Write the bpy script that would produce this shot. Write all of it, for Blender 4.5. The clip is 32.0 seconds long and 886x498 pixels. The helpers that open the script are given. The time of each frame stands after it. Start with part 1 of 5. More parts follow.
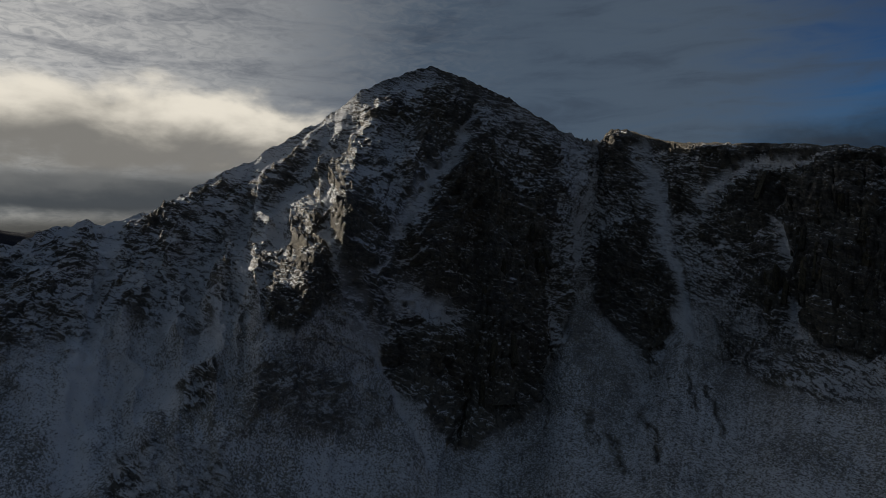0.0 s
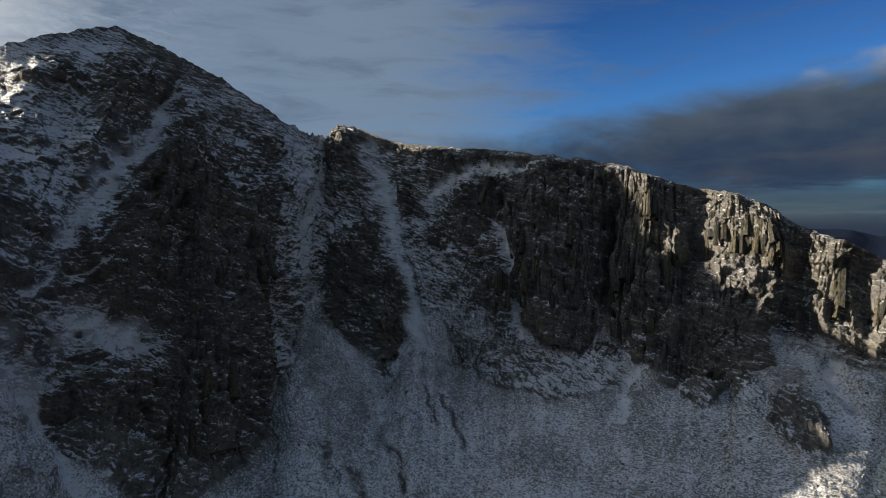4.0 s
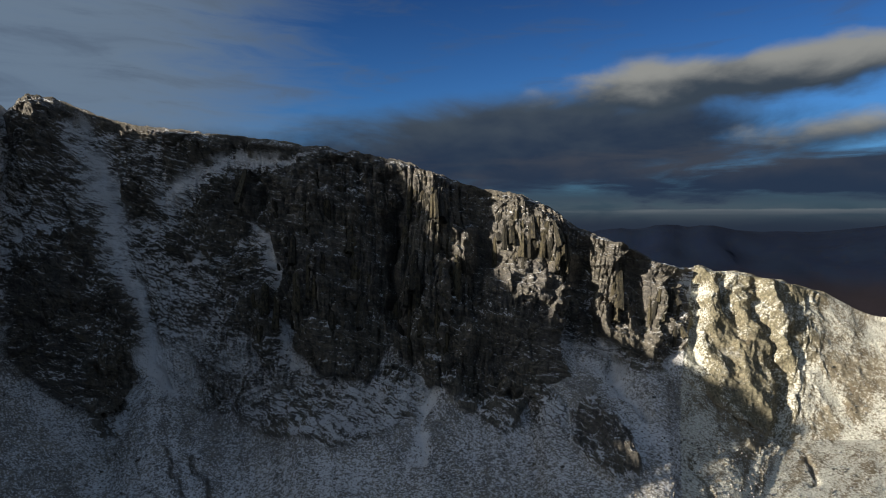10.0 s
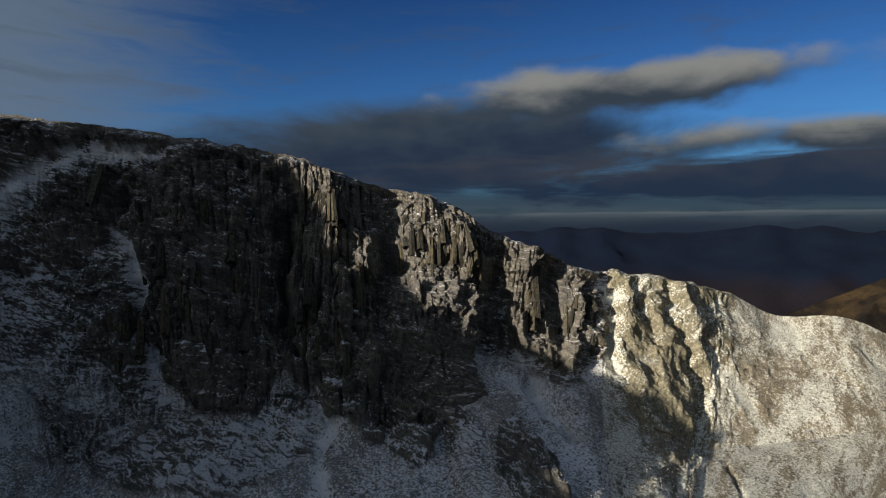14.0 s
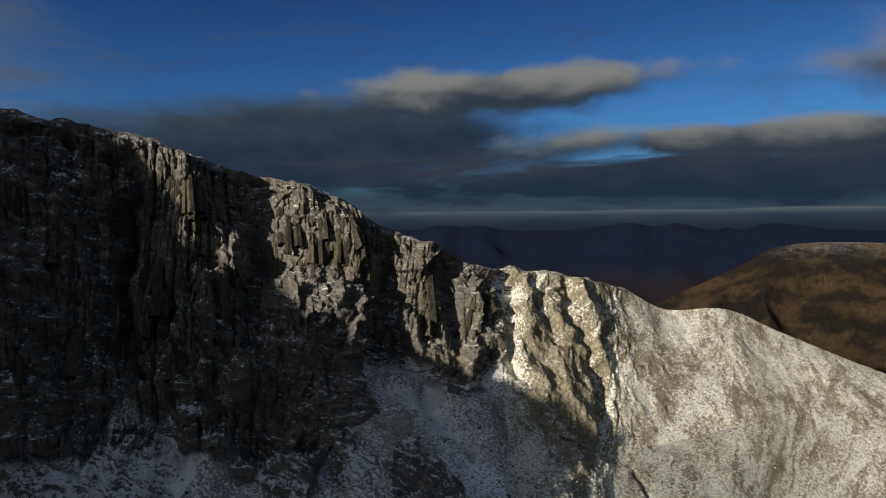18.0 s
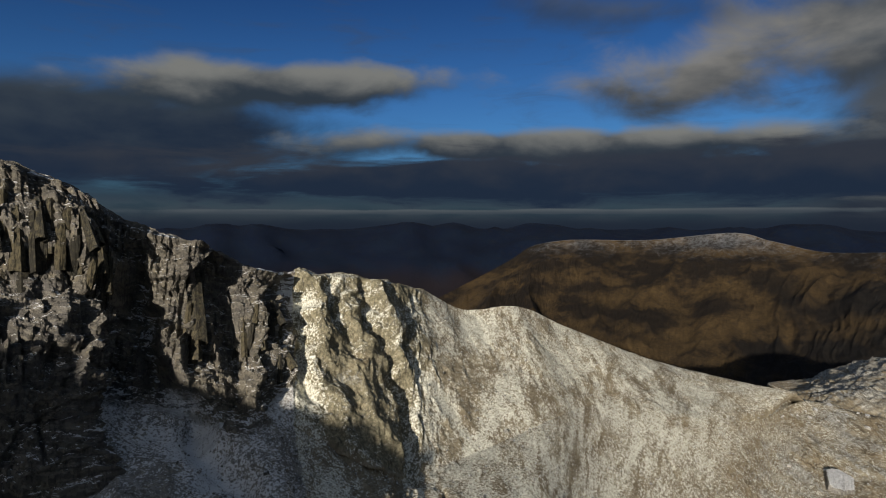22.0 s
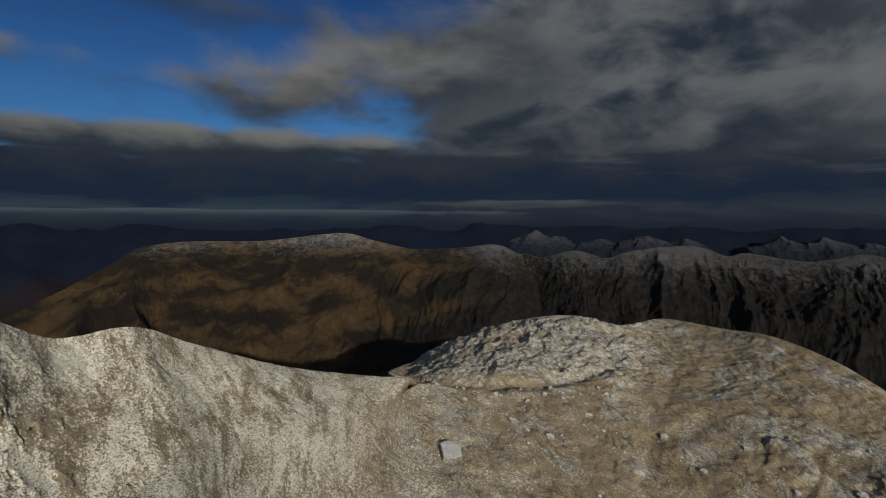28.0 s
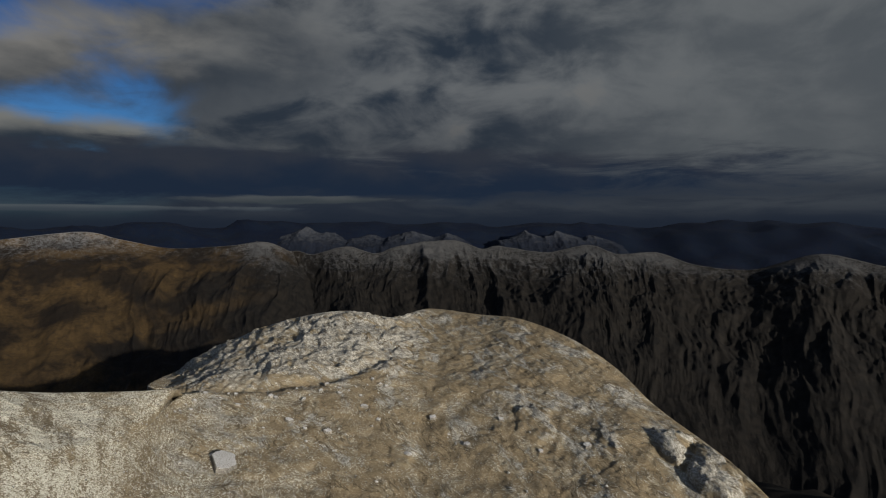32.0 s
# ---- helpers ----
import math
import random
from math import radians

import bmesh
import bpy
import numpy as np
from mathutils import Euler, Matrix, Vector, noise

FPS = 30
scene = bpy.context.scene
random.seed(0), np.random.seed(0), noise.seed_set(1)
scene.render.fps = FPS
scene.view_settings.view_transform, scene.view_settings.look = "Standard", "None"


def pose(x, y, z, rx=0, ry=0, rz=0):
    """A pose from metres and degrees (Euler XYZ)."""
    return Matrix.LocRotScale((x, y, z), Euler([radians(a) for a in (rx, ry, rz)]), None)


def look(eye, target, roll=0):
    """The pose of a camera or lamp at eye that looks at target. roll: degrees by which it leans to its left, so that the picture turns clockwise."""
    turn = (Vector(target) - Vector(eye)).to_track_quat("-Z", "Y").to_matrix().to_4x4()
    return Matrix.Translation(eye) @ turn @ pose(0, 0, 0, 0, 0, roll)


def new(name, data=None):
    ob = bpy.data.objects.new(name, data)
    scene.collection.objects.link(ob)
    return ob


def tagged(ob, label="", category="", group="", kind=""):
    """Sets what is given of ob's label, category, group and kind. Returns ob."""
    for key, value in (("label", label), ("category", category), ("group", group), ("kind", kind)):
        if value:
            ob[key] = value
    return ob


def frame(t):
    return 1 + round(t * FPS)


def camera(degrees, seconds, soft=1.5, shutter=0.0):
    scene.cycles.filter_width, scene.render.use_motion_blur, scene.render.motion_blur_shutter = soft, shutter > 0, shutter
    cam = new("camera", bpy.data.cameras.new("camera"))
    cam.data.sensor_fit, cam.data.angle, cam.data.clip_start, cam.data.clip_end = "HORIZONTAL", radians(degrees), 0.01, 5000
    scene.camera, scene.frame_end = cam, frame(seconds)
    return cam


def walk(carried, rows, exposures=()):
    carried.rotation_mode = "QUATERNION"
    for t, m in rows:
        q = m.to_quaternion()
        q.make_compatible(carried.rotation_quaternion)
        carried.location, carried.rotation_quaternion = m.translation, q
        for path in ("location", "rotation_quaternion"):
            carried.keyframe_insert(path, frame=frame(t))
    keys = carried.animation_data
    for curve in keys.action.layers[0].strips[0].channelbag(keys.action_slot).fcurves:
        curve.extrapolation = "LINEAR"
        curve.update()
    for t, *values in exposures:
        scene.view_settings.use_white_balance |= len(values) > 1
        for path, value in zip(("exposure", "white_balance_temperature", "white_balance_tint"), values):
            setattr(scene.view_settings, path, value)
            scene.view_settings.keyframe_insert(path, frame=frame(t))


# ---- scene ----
# The flight: eye in metres, then heading (clockwise from +y), tilt and roll in degrees.
cam = camera(73.32, 32.0, soft=1.0)


def flight(x, y, z, heading, tilt, roll):
    a, b = radians(heading), radians(tilt)
    way = Vector((math.sin(a) * math.cos(b), math.cos(a) * math.cos(b), math.sin(b)))
    eye = Vector((x, y, z))
    return look(eye, eye + way * 100, roll)


PATH = [
    (0.0, flight(91.8, -139.0, 294.5, -56.26, -2.70, -0.13)),
    (0.5, flight(84.7, -134.7, 294.3, -51.63, -2.66, -0.06)),
    (1.0, flight(77.7, -130.4, 294.1, -46.74, -2.62, 0.06)),
    (1.5, flight(71.0, -126.5, 293.9, -41.70, -2.55, 0.24)),
    (2.0, flight(64.4, -122.6, 293.8, -36.92, -2.50, 0.41)),
    (2.5, flight(57.8, -118.4, 293.8, -33.37, -2.45, 0.50)),
    (4.5, flight(38.2, -96.6, 297.9, -26.91, -2.72, 0.37)),
    (5.0, flight(34.6, -90.9, 298.4, -22.84, -2.71, 0.46)),
    (5.5, flight(30.9, -85.2, 298.9, -18.88, -2.71, 0.55)),
    (6.0, flight(27.4, -79.5, 299.2, -17.46, -2.75, 0.55)),
    (6.5, flight(24.1, -73.8, 299.2, -16.56, -2.79, 0.50)),
    (7.0, flight(21.0, -68.1, 299.1, -15.78, -2.83, 0.45)),
    (7.5, flight(18.1, -62.3, 298.9, -14.49, -2.80, 0.38)),
    (8.0, flight(15.1, -56.6, 298.9, -12.72, -2.75, 0.36)),
    (8.5, flight(12.1, -50.8, 299.0, -10.86, -2.72, 0.28)),
    (9.0, flight(9.0, -44.9, 299.4, -9.20, -2.72, 0.26)),
    (9.5, flight(6.3, -38.8, 299.7, -7.65, -2.70, 0.21)),
    (10.0, flight(4.1, -32.7, 300.1, -6.14, -2.66, 0.16)),
    (10.5, flight(2.7, -27.0, 300.3, -5.17, -2.59, 0.11)),
    (11.0, flight(1.7, -21.5, 300.4, -4.48, -2.55, 0.03)),
    (11.5, flight(1.1, -15.9, 300.3, -4.04, -2.53, -0.02)),
    (12.0, flight(0.6, -10.5, 300.3, -3.10, -2.47, -0.08)),
    (12.5, flight(0.3, -5.2, 300.1, -1.68, -2.44, -0.09)),
    (13.0, flight(0.0, 0.0, 300.0, 0.00, -2.37, -0.12)),
    (13.5, flight(-0.2, 5.1, 299.9, 2.02, -2.32, -0.18)),
    (15.5, flight(-0.1, 26.4, 299.0, 6.91, -2.36, -0.29)),
    (16.0, flight(-0.4, 31.4, 298.4, 9.65, -2.40, -0.24)),
    (16.5, flight(-0.6, 36.6, 297.8, 12.64, -2.42, -0.26)),
    (17.0, flight(-0.3, 42.3, 297.2, 13.87, -2.41, -0.30)),
    (17.5, flight(0.5, 48.0, 296.8, 14.42, -2.42, -0.36)),
    (18.0, flight(1.6, 53.5, 296.5, 14.71, -2.46, -0.41)),
    (18.5, flight(2.7, 59.2, 296.5, 15.55, -2.53, -0.43)),
    (19.0, flight(3.8, 65.1, 296.4, 17.47, -2.55, -0.43)),
    (19.5, flight(5.5, 71.3, 296.2, 20.01, -2.58, -0.38)),
    (20.0, flight(7.2, 77.5, 296.0, 23.35, -2.59, -0.30)),
    (20.5, flight(9.0, 83.6, 295.7, 26.86, -2.65, -0.22)),
    (21.0, flight(10.8, 89.8, 295.3, 30.25, -2.65, -0.19)),
    (21.5, flight(13.0, 95.9, 294.9, 33.24, -2.67, -0.05)),
    (22.0, flight(15.4, 101.7, 294.6, 35.47, -2.65, -0.06)),
    (22.5, flight(17.9, 107.1, 294.5, 35.75, -2.64, -0.16)),
    (23.0, flight(20.5, 112.0, 294.5, 36.42, -2.62, -0.25)),
    (23.5, flight(23.4, 116.7, 294.6, 38.34, -2.61, -0.29)),
    (24.0, flight(26.4, 120.9, 294.8, 40.76, -2.64, -0.28)),
    (24.5, flight(29.2, 124.9, 295.0, 44.05, -2.56, -0.29)),
    (26.5, flight(32.2, 133.0, 295.3, 58.90, -2.34, 0.19)),
    (27.0, flight(32.9, 133.9, 295.5, 63.68, -2.44, 0.16)),
    (27.5, flight(33.4, 134.5, 295.6, 67.28, -2.53, 0.10)),
    (28.0, flight(33.3, 134.8, 295.8, 71.58, -2.57, 0.12)),
    (28.5, flight(33.0, 135.2, 295.9, 75.99, -2.58, 0.14)),
    (29.0, flight(32.2, 135.8, 296.1, 79.92, -2.61, 0.14)),
    (29.5, flight(31.2, 136.1, 296.4, 83.03, -2.63, 0.18)),
    (30.0, flight(29.8, 136.1, 296.7, 85.54, -2.70, 0.13)),
    (30.5, flight(28.4, 136.1, 297.0, 87.87, -2.79, 0.09)),
    (31.0, flight(27.2, 136.1, 297.3, 90.11, -2.86, 0.05)),
    (31.5, flight(26.3, 136.0, 297.4, 91.90, -2.91, -0.00)),
    (32.0, flight(25.4, 136.1, 297.5, 93.37, -2.94, -0.04)),
]
EXPOSURES = [(0, -0.12), (1, 0.23), (2, 0.68), (2.5, 0.83), (5, 1.4), (7, 1.25), (10, 0.9), (13, 0.68), (16, 0.58), (19, 0.43), (24, 0.23), (28, -0.05), (30, 0.05), (32, 0.13)]
walk(cam, PATH, EXPOSURES)

# ---- world, sun ----
SUN_FROM = Vector((-0.796, -0.566, 0.213)).normalized()
sun = new("sun", bpy.data.lights.new("sun", "SUN"))
sun.data.energy, sun.data.angle, sun.data.color = 5.0, radians(0.6), (1.0, 0.91, 0.78)
sun.matrix_world = look((0, 0, 900), Vector((0, 0, 900)) - SUN_FROM)
SUN_UP = math.asin(SUN_FROM.z)
SUN_TURN = math.atan2(SUN_FROM.x, SUN_FROM.y)


class Nodes:
    """A short way to write node trees."""

    def __init__(self, tree):
        self.tree = tree

    def add(self, kind, inputs=None, **values):
        node = self.tree.nodes.new(kind)
        for key, value in values.items():
            setattr(node, key, value)
        for key, value in (inputs or {}).items():
            self.put(node.inputs[key], value)
        return node

    def put(self, socket, value):
        if isinstance(value, bpy.types.NodeSocket):
            self.tree.links.new(value, socket)
        else:
            socket.default_value = value

    def math(self, op, a, b=0.0, c=0.0, clamp=False):
        n = self.add("ShaderNodeMath", {0: a, 1: b, 2: c}, operation=op, use_clamp=clamp)
        return n.outputs[0]

    def step(self, x, lo, hi, a=0.0, b=1.0):
        n = self.add("ShaderNodeMapRange", {0: x, 1: lo, 2: hi, 3: a, 4: b}, interpolation_type="SMOOTHSTEP")
        return n.outputs[0]

    def mix(self, fac, a, b, blend="MIX"):
        n = self.add("ShaderNodeMix", {0: fac, 6: a, 7: b}, data_type="RGBA", blend_type=blend)
        return n.outputs[2]

    def noise(self, vector, scale, detail=6.0, rough=0.55, warp=0.0):
        n = self.add("ShaderNodeTexNoise", {"Vector": vector, "Scale": scale, "Detail": detail, "Roughness": rough, "Distortion": warp})
        return n.outputs["Fac"]

    def cells(self, vector, scale, uneven=1.0):
        """Broken blocks: a chance value for each, and how high up in its block a point lies."""
        n = self.add("ShaderNodeTexVoronoi", {"Vector": vector, "Scale": scale, "Randomness": uneven}, feature="F1")
        chance = self.add("ShaderNodeSeparateXYZ", {0: n.outputs["Color"]}).outputs["X"]
        here = self.add("ShaderNodeVectorMath", {0: vector, 1: n.outputs["Position"]}, operation="SUBTRACT").outputs[0]
        return chance, self.add("ShaderNodeSeparateXYZ", {0: here}).outputs["Y"], n.outputs["Distance"]

    def scaled(self, vector, s, offset=(0, 0, 0)):
        n = self.add("ShaderNodeVectorMath", {0: vector, 1: s, 2: offset}, operation="MULTIPLY_ADD")
        return n.outputs[0]


def rgb(r, g, b):
    return (r, g, b, 1.0)


world = bpy.data.worlds.new("sky")
scene.world = world
world.use_nodes = True
world.node_tree.nodes.clear()
w = Nodes(world.node_tree)
sky = w.add("ShaderNodeTexSky", sky_type="NISHITA", sun_disc=False, sun_elevation=SUN_UP, sun_rotation=SUN_TURN, altitude=1000)
sep = w.add("ShaderNodeSeparateXYZ", {0: w.add("ShaderNodeTexCoord").outputs["Generated"]})
# bearing (clockwise from +y) and height above the horizon, in degrees
bearing = w.math("MULTIPLY", w.math("ARCTAN2", sep.outputs["X"], sep.outputs["Y"]), 57.2958)
rise = w.math("MULTIPLY", w.math("ARCSINE", sep.outputs["Z"]), 57.2958)
chart = w.add("ShaderNodeCombineXYZ", {0: bearing, 1: rise, 2: 0.0}).outputs[0]
broad = w.noise(w.scaled(chart, (0.045, 0.13, 0.0)), 1.0, 8.0, 0.58, 0.6)
wisps = w.noise(w.scaled(chart, (0.10, 0.55, 0.0), (7.0, 3.0, 5.0)), 1.0, 8.0, 0.6, 0.5)
puffs = w.noise(w.scaled(chart, (0.13, 0.26, 0.0), (1.0, 9.0, 2.0)), 1.0, 8.0, 0.52, 0.2)
ripple = w.noise(w.scaled(chart, (0.55, 1.7, 0.0), (3.0, 1.0, 8.0)), 1.0, 4.0, 0.6, 1.2)


def bank(at, height, half_width, half_height, lean=0.0):
    """How far inside a bank of cloud a direction lies: 1 in its middle."""
    dx = w.math("DIVIDE", w.math("SUBTRACT", bearing, at), half_width)
    dy = w.math("DIVIDE", w.math("SUBTRACT", w.math("SUBTRACT", rise, height), w.math("MULTIPLY", w.math("SUBTRACT", bearing, at), lean)), half_height)
    r = w.math("ADD", w.math("MULTIPLY", dx, dx), w.math("MULTIPLY", dy, dy))
    return w.math("SUBTRACT", 1.0, w.math("SQRT", r)), dy


def lay(under, at, height, half_width, half_height, dark, light, lean=0.0, grain=None, ragged=1.5, solid=1.0, soft=0.50, top=(-0.4, 0.8)):
    inside, dy = bank(at, height, half_width, half_height, lean)
    g = w.math("MULTIPLY", w.math("SUBTRACT", grain or puffs, 0.5), ragged)
    body = w.step(w.math("ADD", inside, g), 0.0, soft, 0.0, solid)
    tone = w.step(w.math("ADD", dy, w.math("MULTIPLY", w.math("SUBTRACT", puffs, 0.5), 2.2)), top[0], top[1])
    return w.mix(body, under, w.mix(tone, dark, light))


clear = w.mix(1.0, sky.outputs[0], rgb(0.145, 0.345, 0.66), "MULTIPLY")
clear = w.mix(w.step(rise, 6.0, 26.0), clear, w.mix(1.0, clear, rgb(0.46, 0.52, 0.62), "MULTIPLY"))
# high grey veil on the sunny side
veil_at = w.math("ADD", w.math("MULTIPLY", w.step(bearing, -2.0, -42.0), w.step(bearing, -190.0, -150.0, 0.5, 1.0)), w.math("MULTIPLY", w.math("SUBTRACT", wisps, 0.5), 0.9))
sunward = w.add("ShaderNodeVectorMath", {0: w.add("ShaderNodeTexCoord").outputs["Generated"], 1: tuple(SUN_FROM)}, operation="DOT_PRODUCT").outputs["Value"]
veil_grey = w.mix(w.step(sunward, 0.38, 0.92), rgb(0.92, 1.25, 1.66), rgb(7.2, 7.0, 6.6))
veil_grey = w.mix(w.math("MULTIPLY", w.step(bearing, -45.0, -75.0), w.step(ripple, 0.35, 0.7, 0.0, 0.6)), veil_grey, rgb(2.6, 2.7, 2.8))
veil_grey = w.mix(w.step(wisps, 0.4, 0.7, 0.0, 0.5), veil_grey, w.mix(1.0, veil_grey, rgb(0.7, 0.72, 0.78), "MULTIPLY"))
air = w.mix(w.step(veil_at, 0.15, 0.95, 0.0, 0.92), clear, veil_grey)
air = w.mix(w.step(wisps, 0.5, 0.75, 0.0, 0.35), air, rgb(0.45, 0.6, 0.85))
DARK, SLATE, LIT = rgb(0.13, 0.23, 0.44), rgb(0.26, 0.37, 0.52), rgb(1.75, 1.78, 1.70)
# sunlit heaps beside the peak
air = lay(air, -86, 7.6, 25, 5.2, rgb(2.6, 2.5, 2.3), rgb(10.0, 9.3, 8.0), 0.0, puffs, 1.5, 1.0, 0.5)
air = lay(air, -84, 2.4, 28, 2.4, rgb(0.8, 0.9, 1.0), rgb(1.9, 1.95, 1.95), 0.0, broad, 1.0)
# overcast in the north-east
over = w.math("ADD", w.step(w.math("SUBTRACT", bearing, w.step(rise, 14.0, 19.0, 0.0, 8.0)), 56.0, 80.0), w.math("MULTIPLY", w.math("SUBTRACT", broad, 0.5), 1.3))
billow = w.noise(w.scaled(chart, (0.075, 0.15, 0.0), (4.0, 2.0, 6.0)), 1.0, 7.0, 0.5, 0.25)
curl = w.noise(w.scaled(chart, (0.12, 0.22, 0.0), (2.0, 5.0, 3.0)), 1.0, 8.0, 0.55, 0.35)
billow = w.math("ADD", w.math("MULTIPLY", billow, 0.4), w.math("MULTIPLY", curl, 0.6))
grey = w.mix(w.step(billow, 0.40, 0.60), rgb(0.24, 0.35, 0.52), rgb(1.36, 1.46, 1.55))
grey = w.mix(w.step(curl, 0.60, 0.72, 0.0, 0.7), grey, rgb(1.75, 1.74, 1.70))
grey = w.mix(w.step(rise, 13.0, 5.0, 0.0, 0.55), grey, rgb(0.26, 0.33, 0.45))
grey = w.mix(w.step(bearing, 96.0, 120.0, 0.0, 0.6), grey, rgb(1.22, 1.34, 1.42))
air = w.mix(w.step(over, 0.25, 0.75), air, grey)
air = lay(air, 72, 14.5, 17, 7.5, rgb(0.40, 0.50, 0.64), rgb(1.45, 1.50, 1.52), 0.05, curl, 1.8, 1.0, 0.9)
air = lay(air, 59, 13.0, 15, 5.0, rgb(0.46, 0.54, 0.64), rgb(1.95, 1.90, 1.80), 0.08, curl, 1.8, 1.0, 0.9, (-0.7, 0.5))
air = lay(air, 51, 18.5, 12, 2.4, rgb(0.34, 0.46, 0.66), rgb(0.72, 0.84, 1.0), -0.12, curl, 1.8, 0.7, 1.0)
# long banks over the moor
air = lay(air, 2, 7.0, 34, 5.6, DARK, rgb(0.34, 0.46, 0.62), 0.05, broad, 1.3)
air = lay(air, 19, 12.0, 19, 2.8, SLATE, LIT, 0.04, puffs, 1.3)
air = lay(air, 49, 6.8, 34, 2.2, SLATE, LIT, -0.02, puffs, 1.2)
low = w.mix(w.step(wisps, 0.35, 0.65), rgb(0.19, 0.26, 0.40), rgb(0.40, 0.48, 0.60))
air = w.mix(w.math("MULTIPLY", w.step(rise, 5.0, 2.0, 0.0, 0.9), w.step(bearing, -30.0, -5.0)), air, low)
air = lay(air, 60, 4.0, 95, 3.2, DARK, rgb(0.30, 0.36, 0.50), 0.0, wisps, 1.5)
air = lay(air, 45, 0.9, 48, 0.32, rgb(0.6, 0.75, 0.9), rgb(0.95, 1.1, 1.2), 0.0, wisps, 1.4, 0.8)
air = lay(air, 80, 1.7, 14, 0.5, rgb(0.5, 0.6, 0.65), rgb(0.9, 0.98, 1.0), 0.0, wisps, 2.0, 0.7)
# murk along the horizon and below it
murk = w.mix(w.step(bearing, 0.0, -80.0), rgb(0.13, 0.19, 0.32), rgb(0.8, 0.8, 0.75))
air = w.mix(w.step(rise, 1.6, -0.6, 0.0, 0.95), air, murk)
# open blue sky overhead and to the south
behind = w.math("MAXIMUM", w.step(rise, 27.0, 42.0), w.math("MAXIMUM", w.step(bearing, 138.0, 155.0), w.step(bearing, -142.0, -158.0)))
air = w.mix(w.math("MULTIPLY", behind, w.step(sunward, 0.93, 0.75)), air, w.mix(w.step(broad, 0.35, 0.7), rgb(0.50, 0.82, 1.38), rgb(0.90, 1.14, 1.52)))
back = w.add("ShaderNodeBackground", {0: air, 1: 0.085})
w.add("ShaderNodeOutputWorld", {0: back.outputs[0]})


# ---- materials ----
def material(name):
    m = bpy.data.materials.new(name)
    m.use_nodes = True
    m.node_tree.nodes.clear()
    return m, Nodes(m.node_tree)


def finish(n, color, roughness, height=None, strength=0.6, distance=0.5):
    made = {"Base Color": color, "Roughness": roughness}
    if height is not None:
        made["Normal"] = n.add("ShaderNodeBump", {"Height": height, "Strength": strength, "Distance": distance}).outputs[0]
    b = n.add("ShaderNodeBsdfPrincipled", made)
    b.inputs["Specular IOR Level"].default_value = 0.15
    n.add("ShaderNodeOutputMaterial", {0: b.outputs[0]})


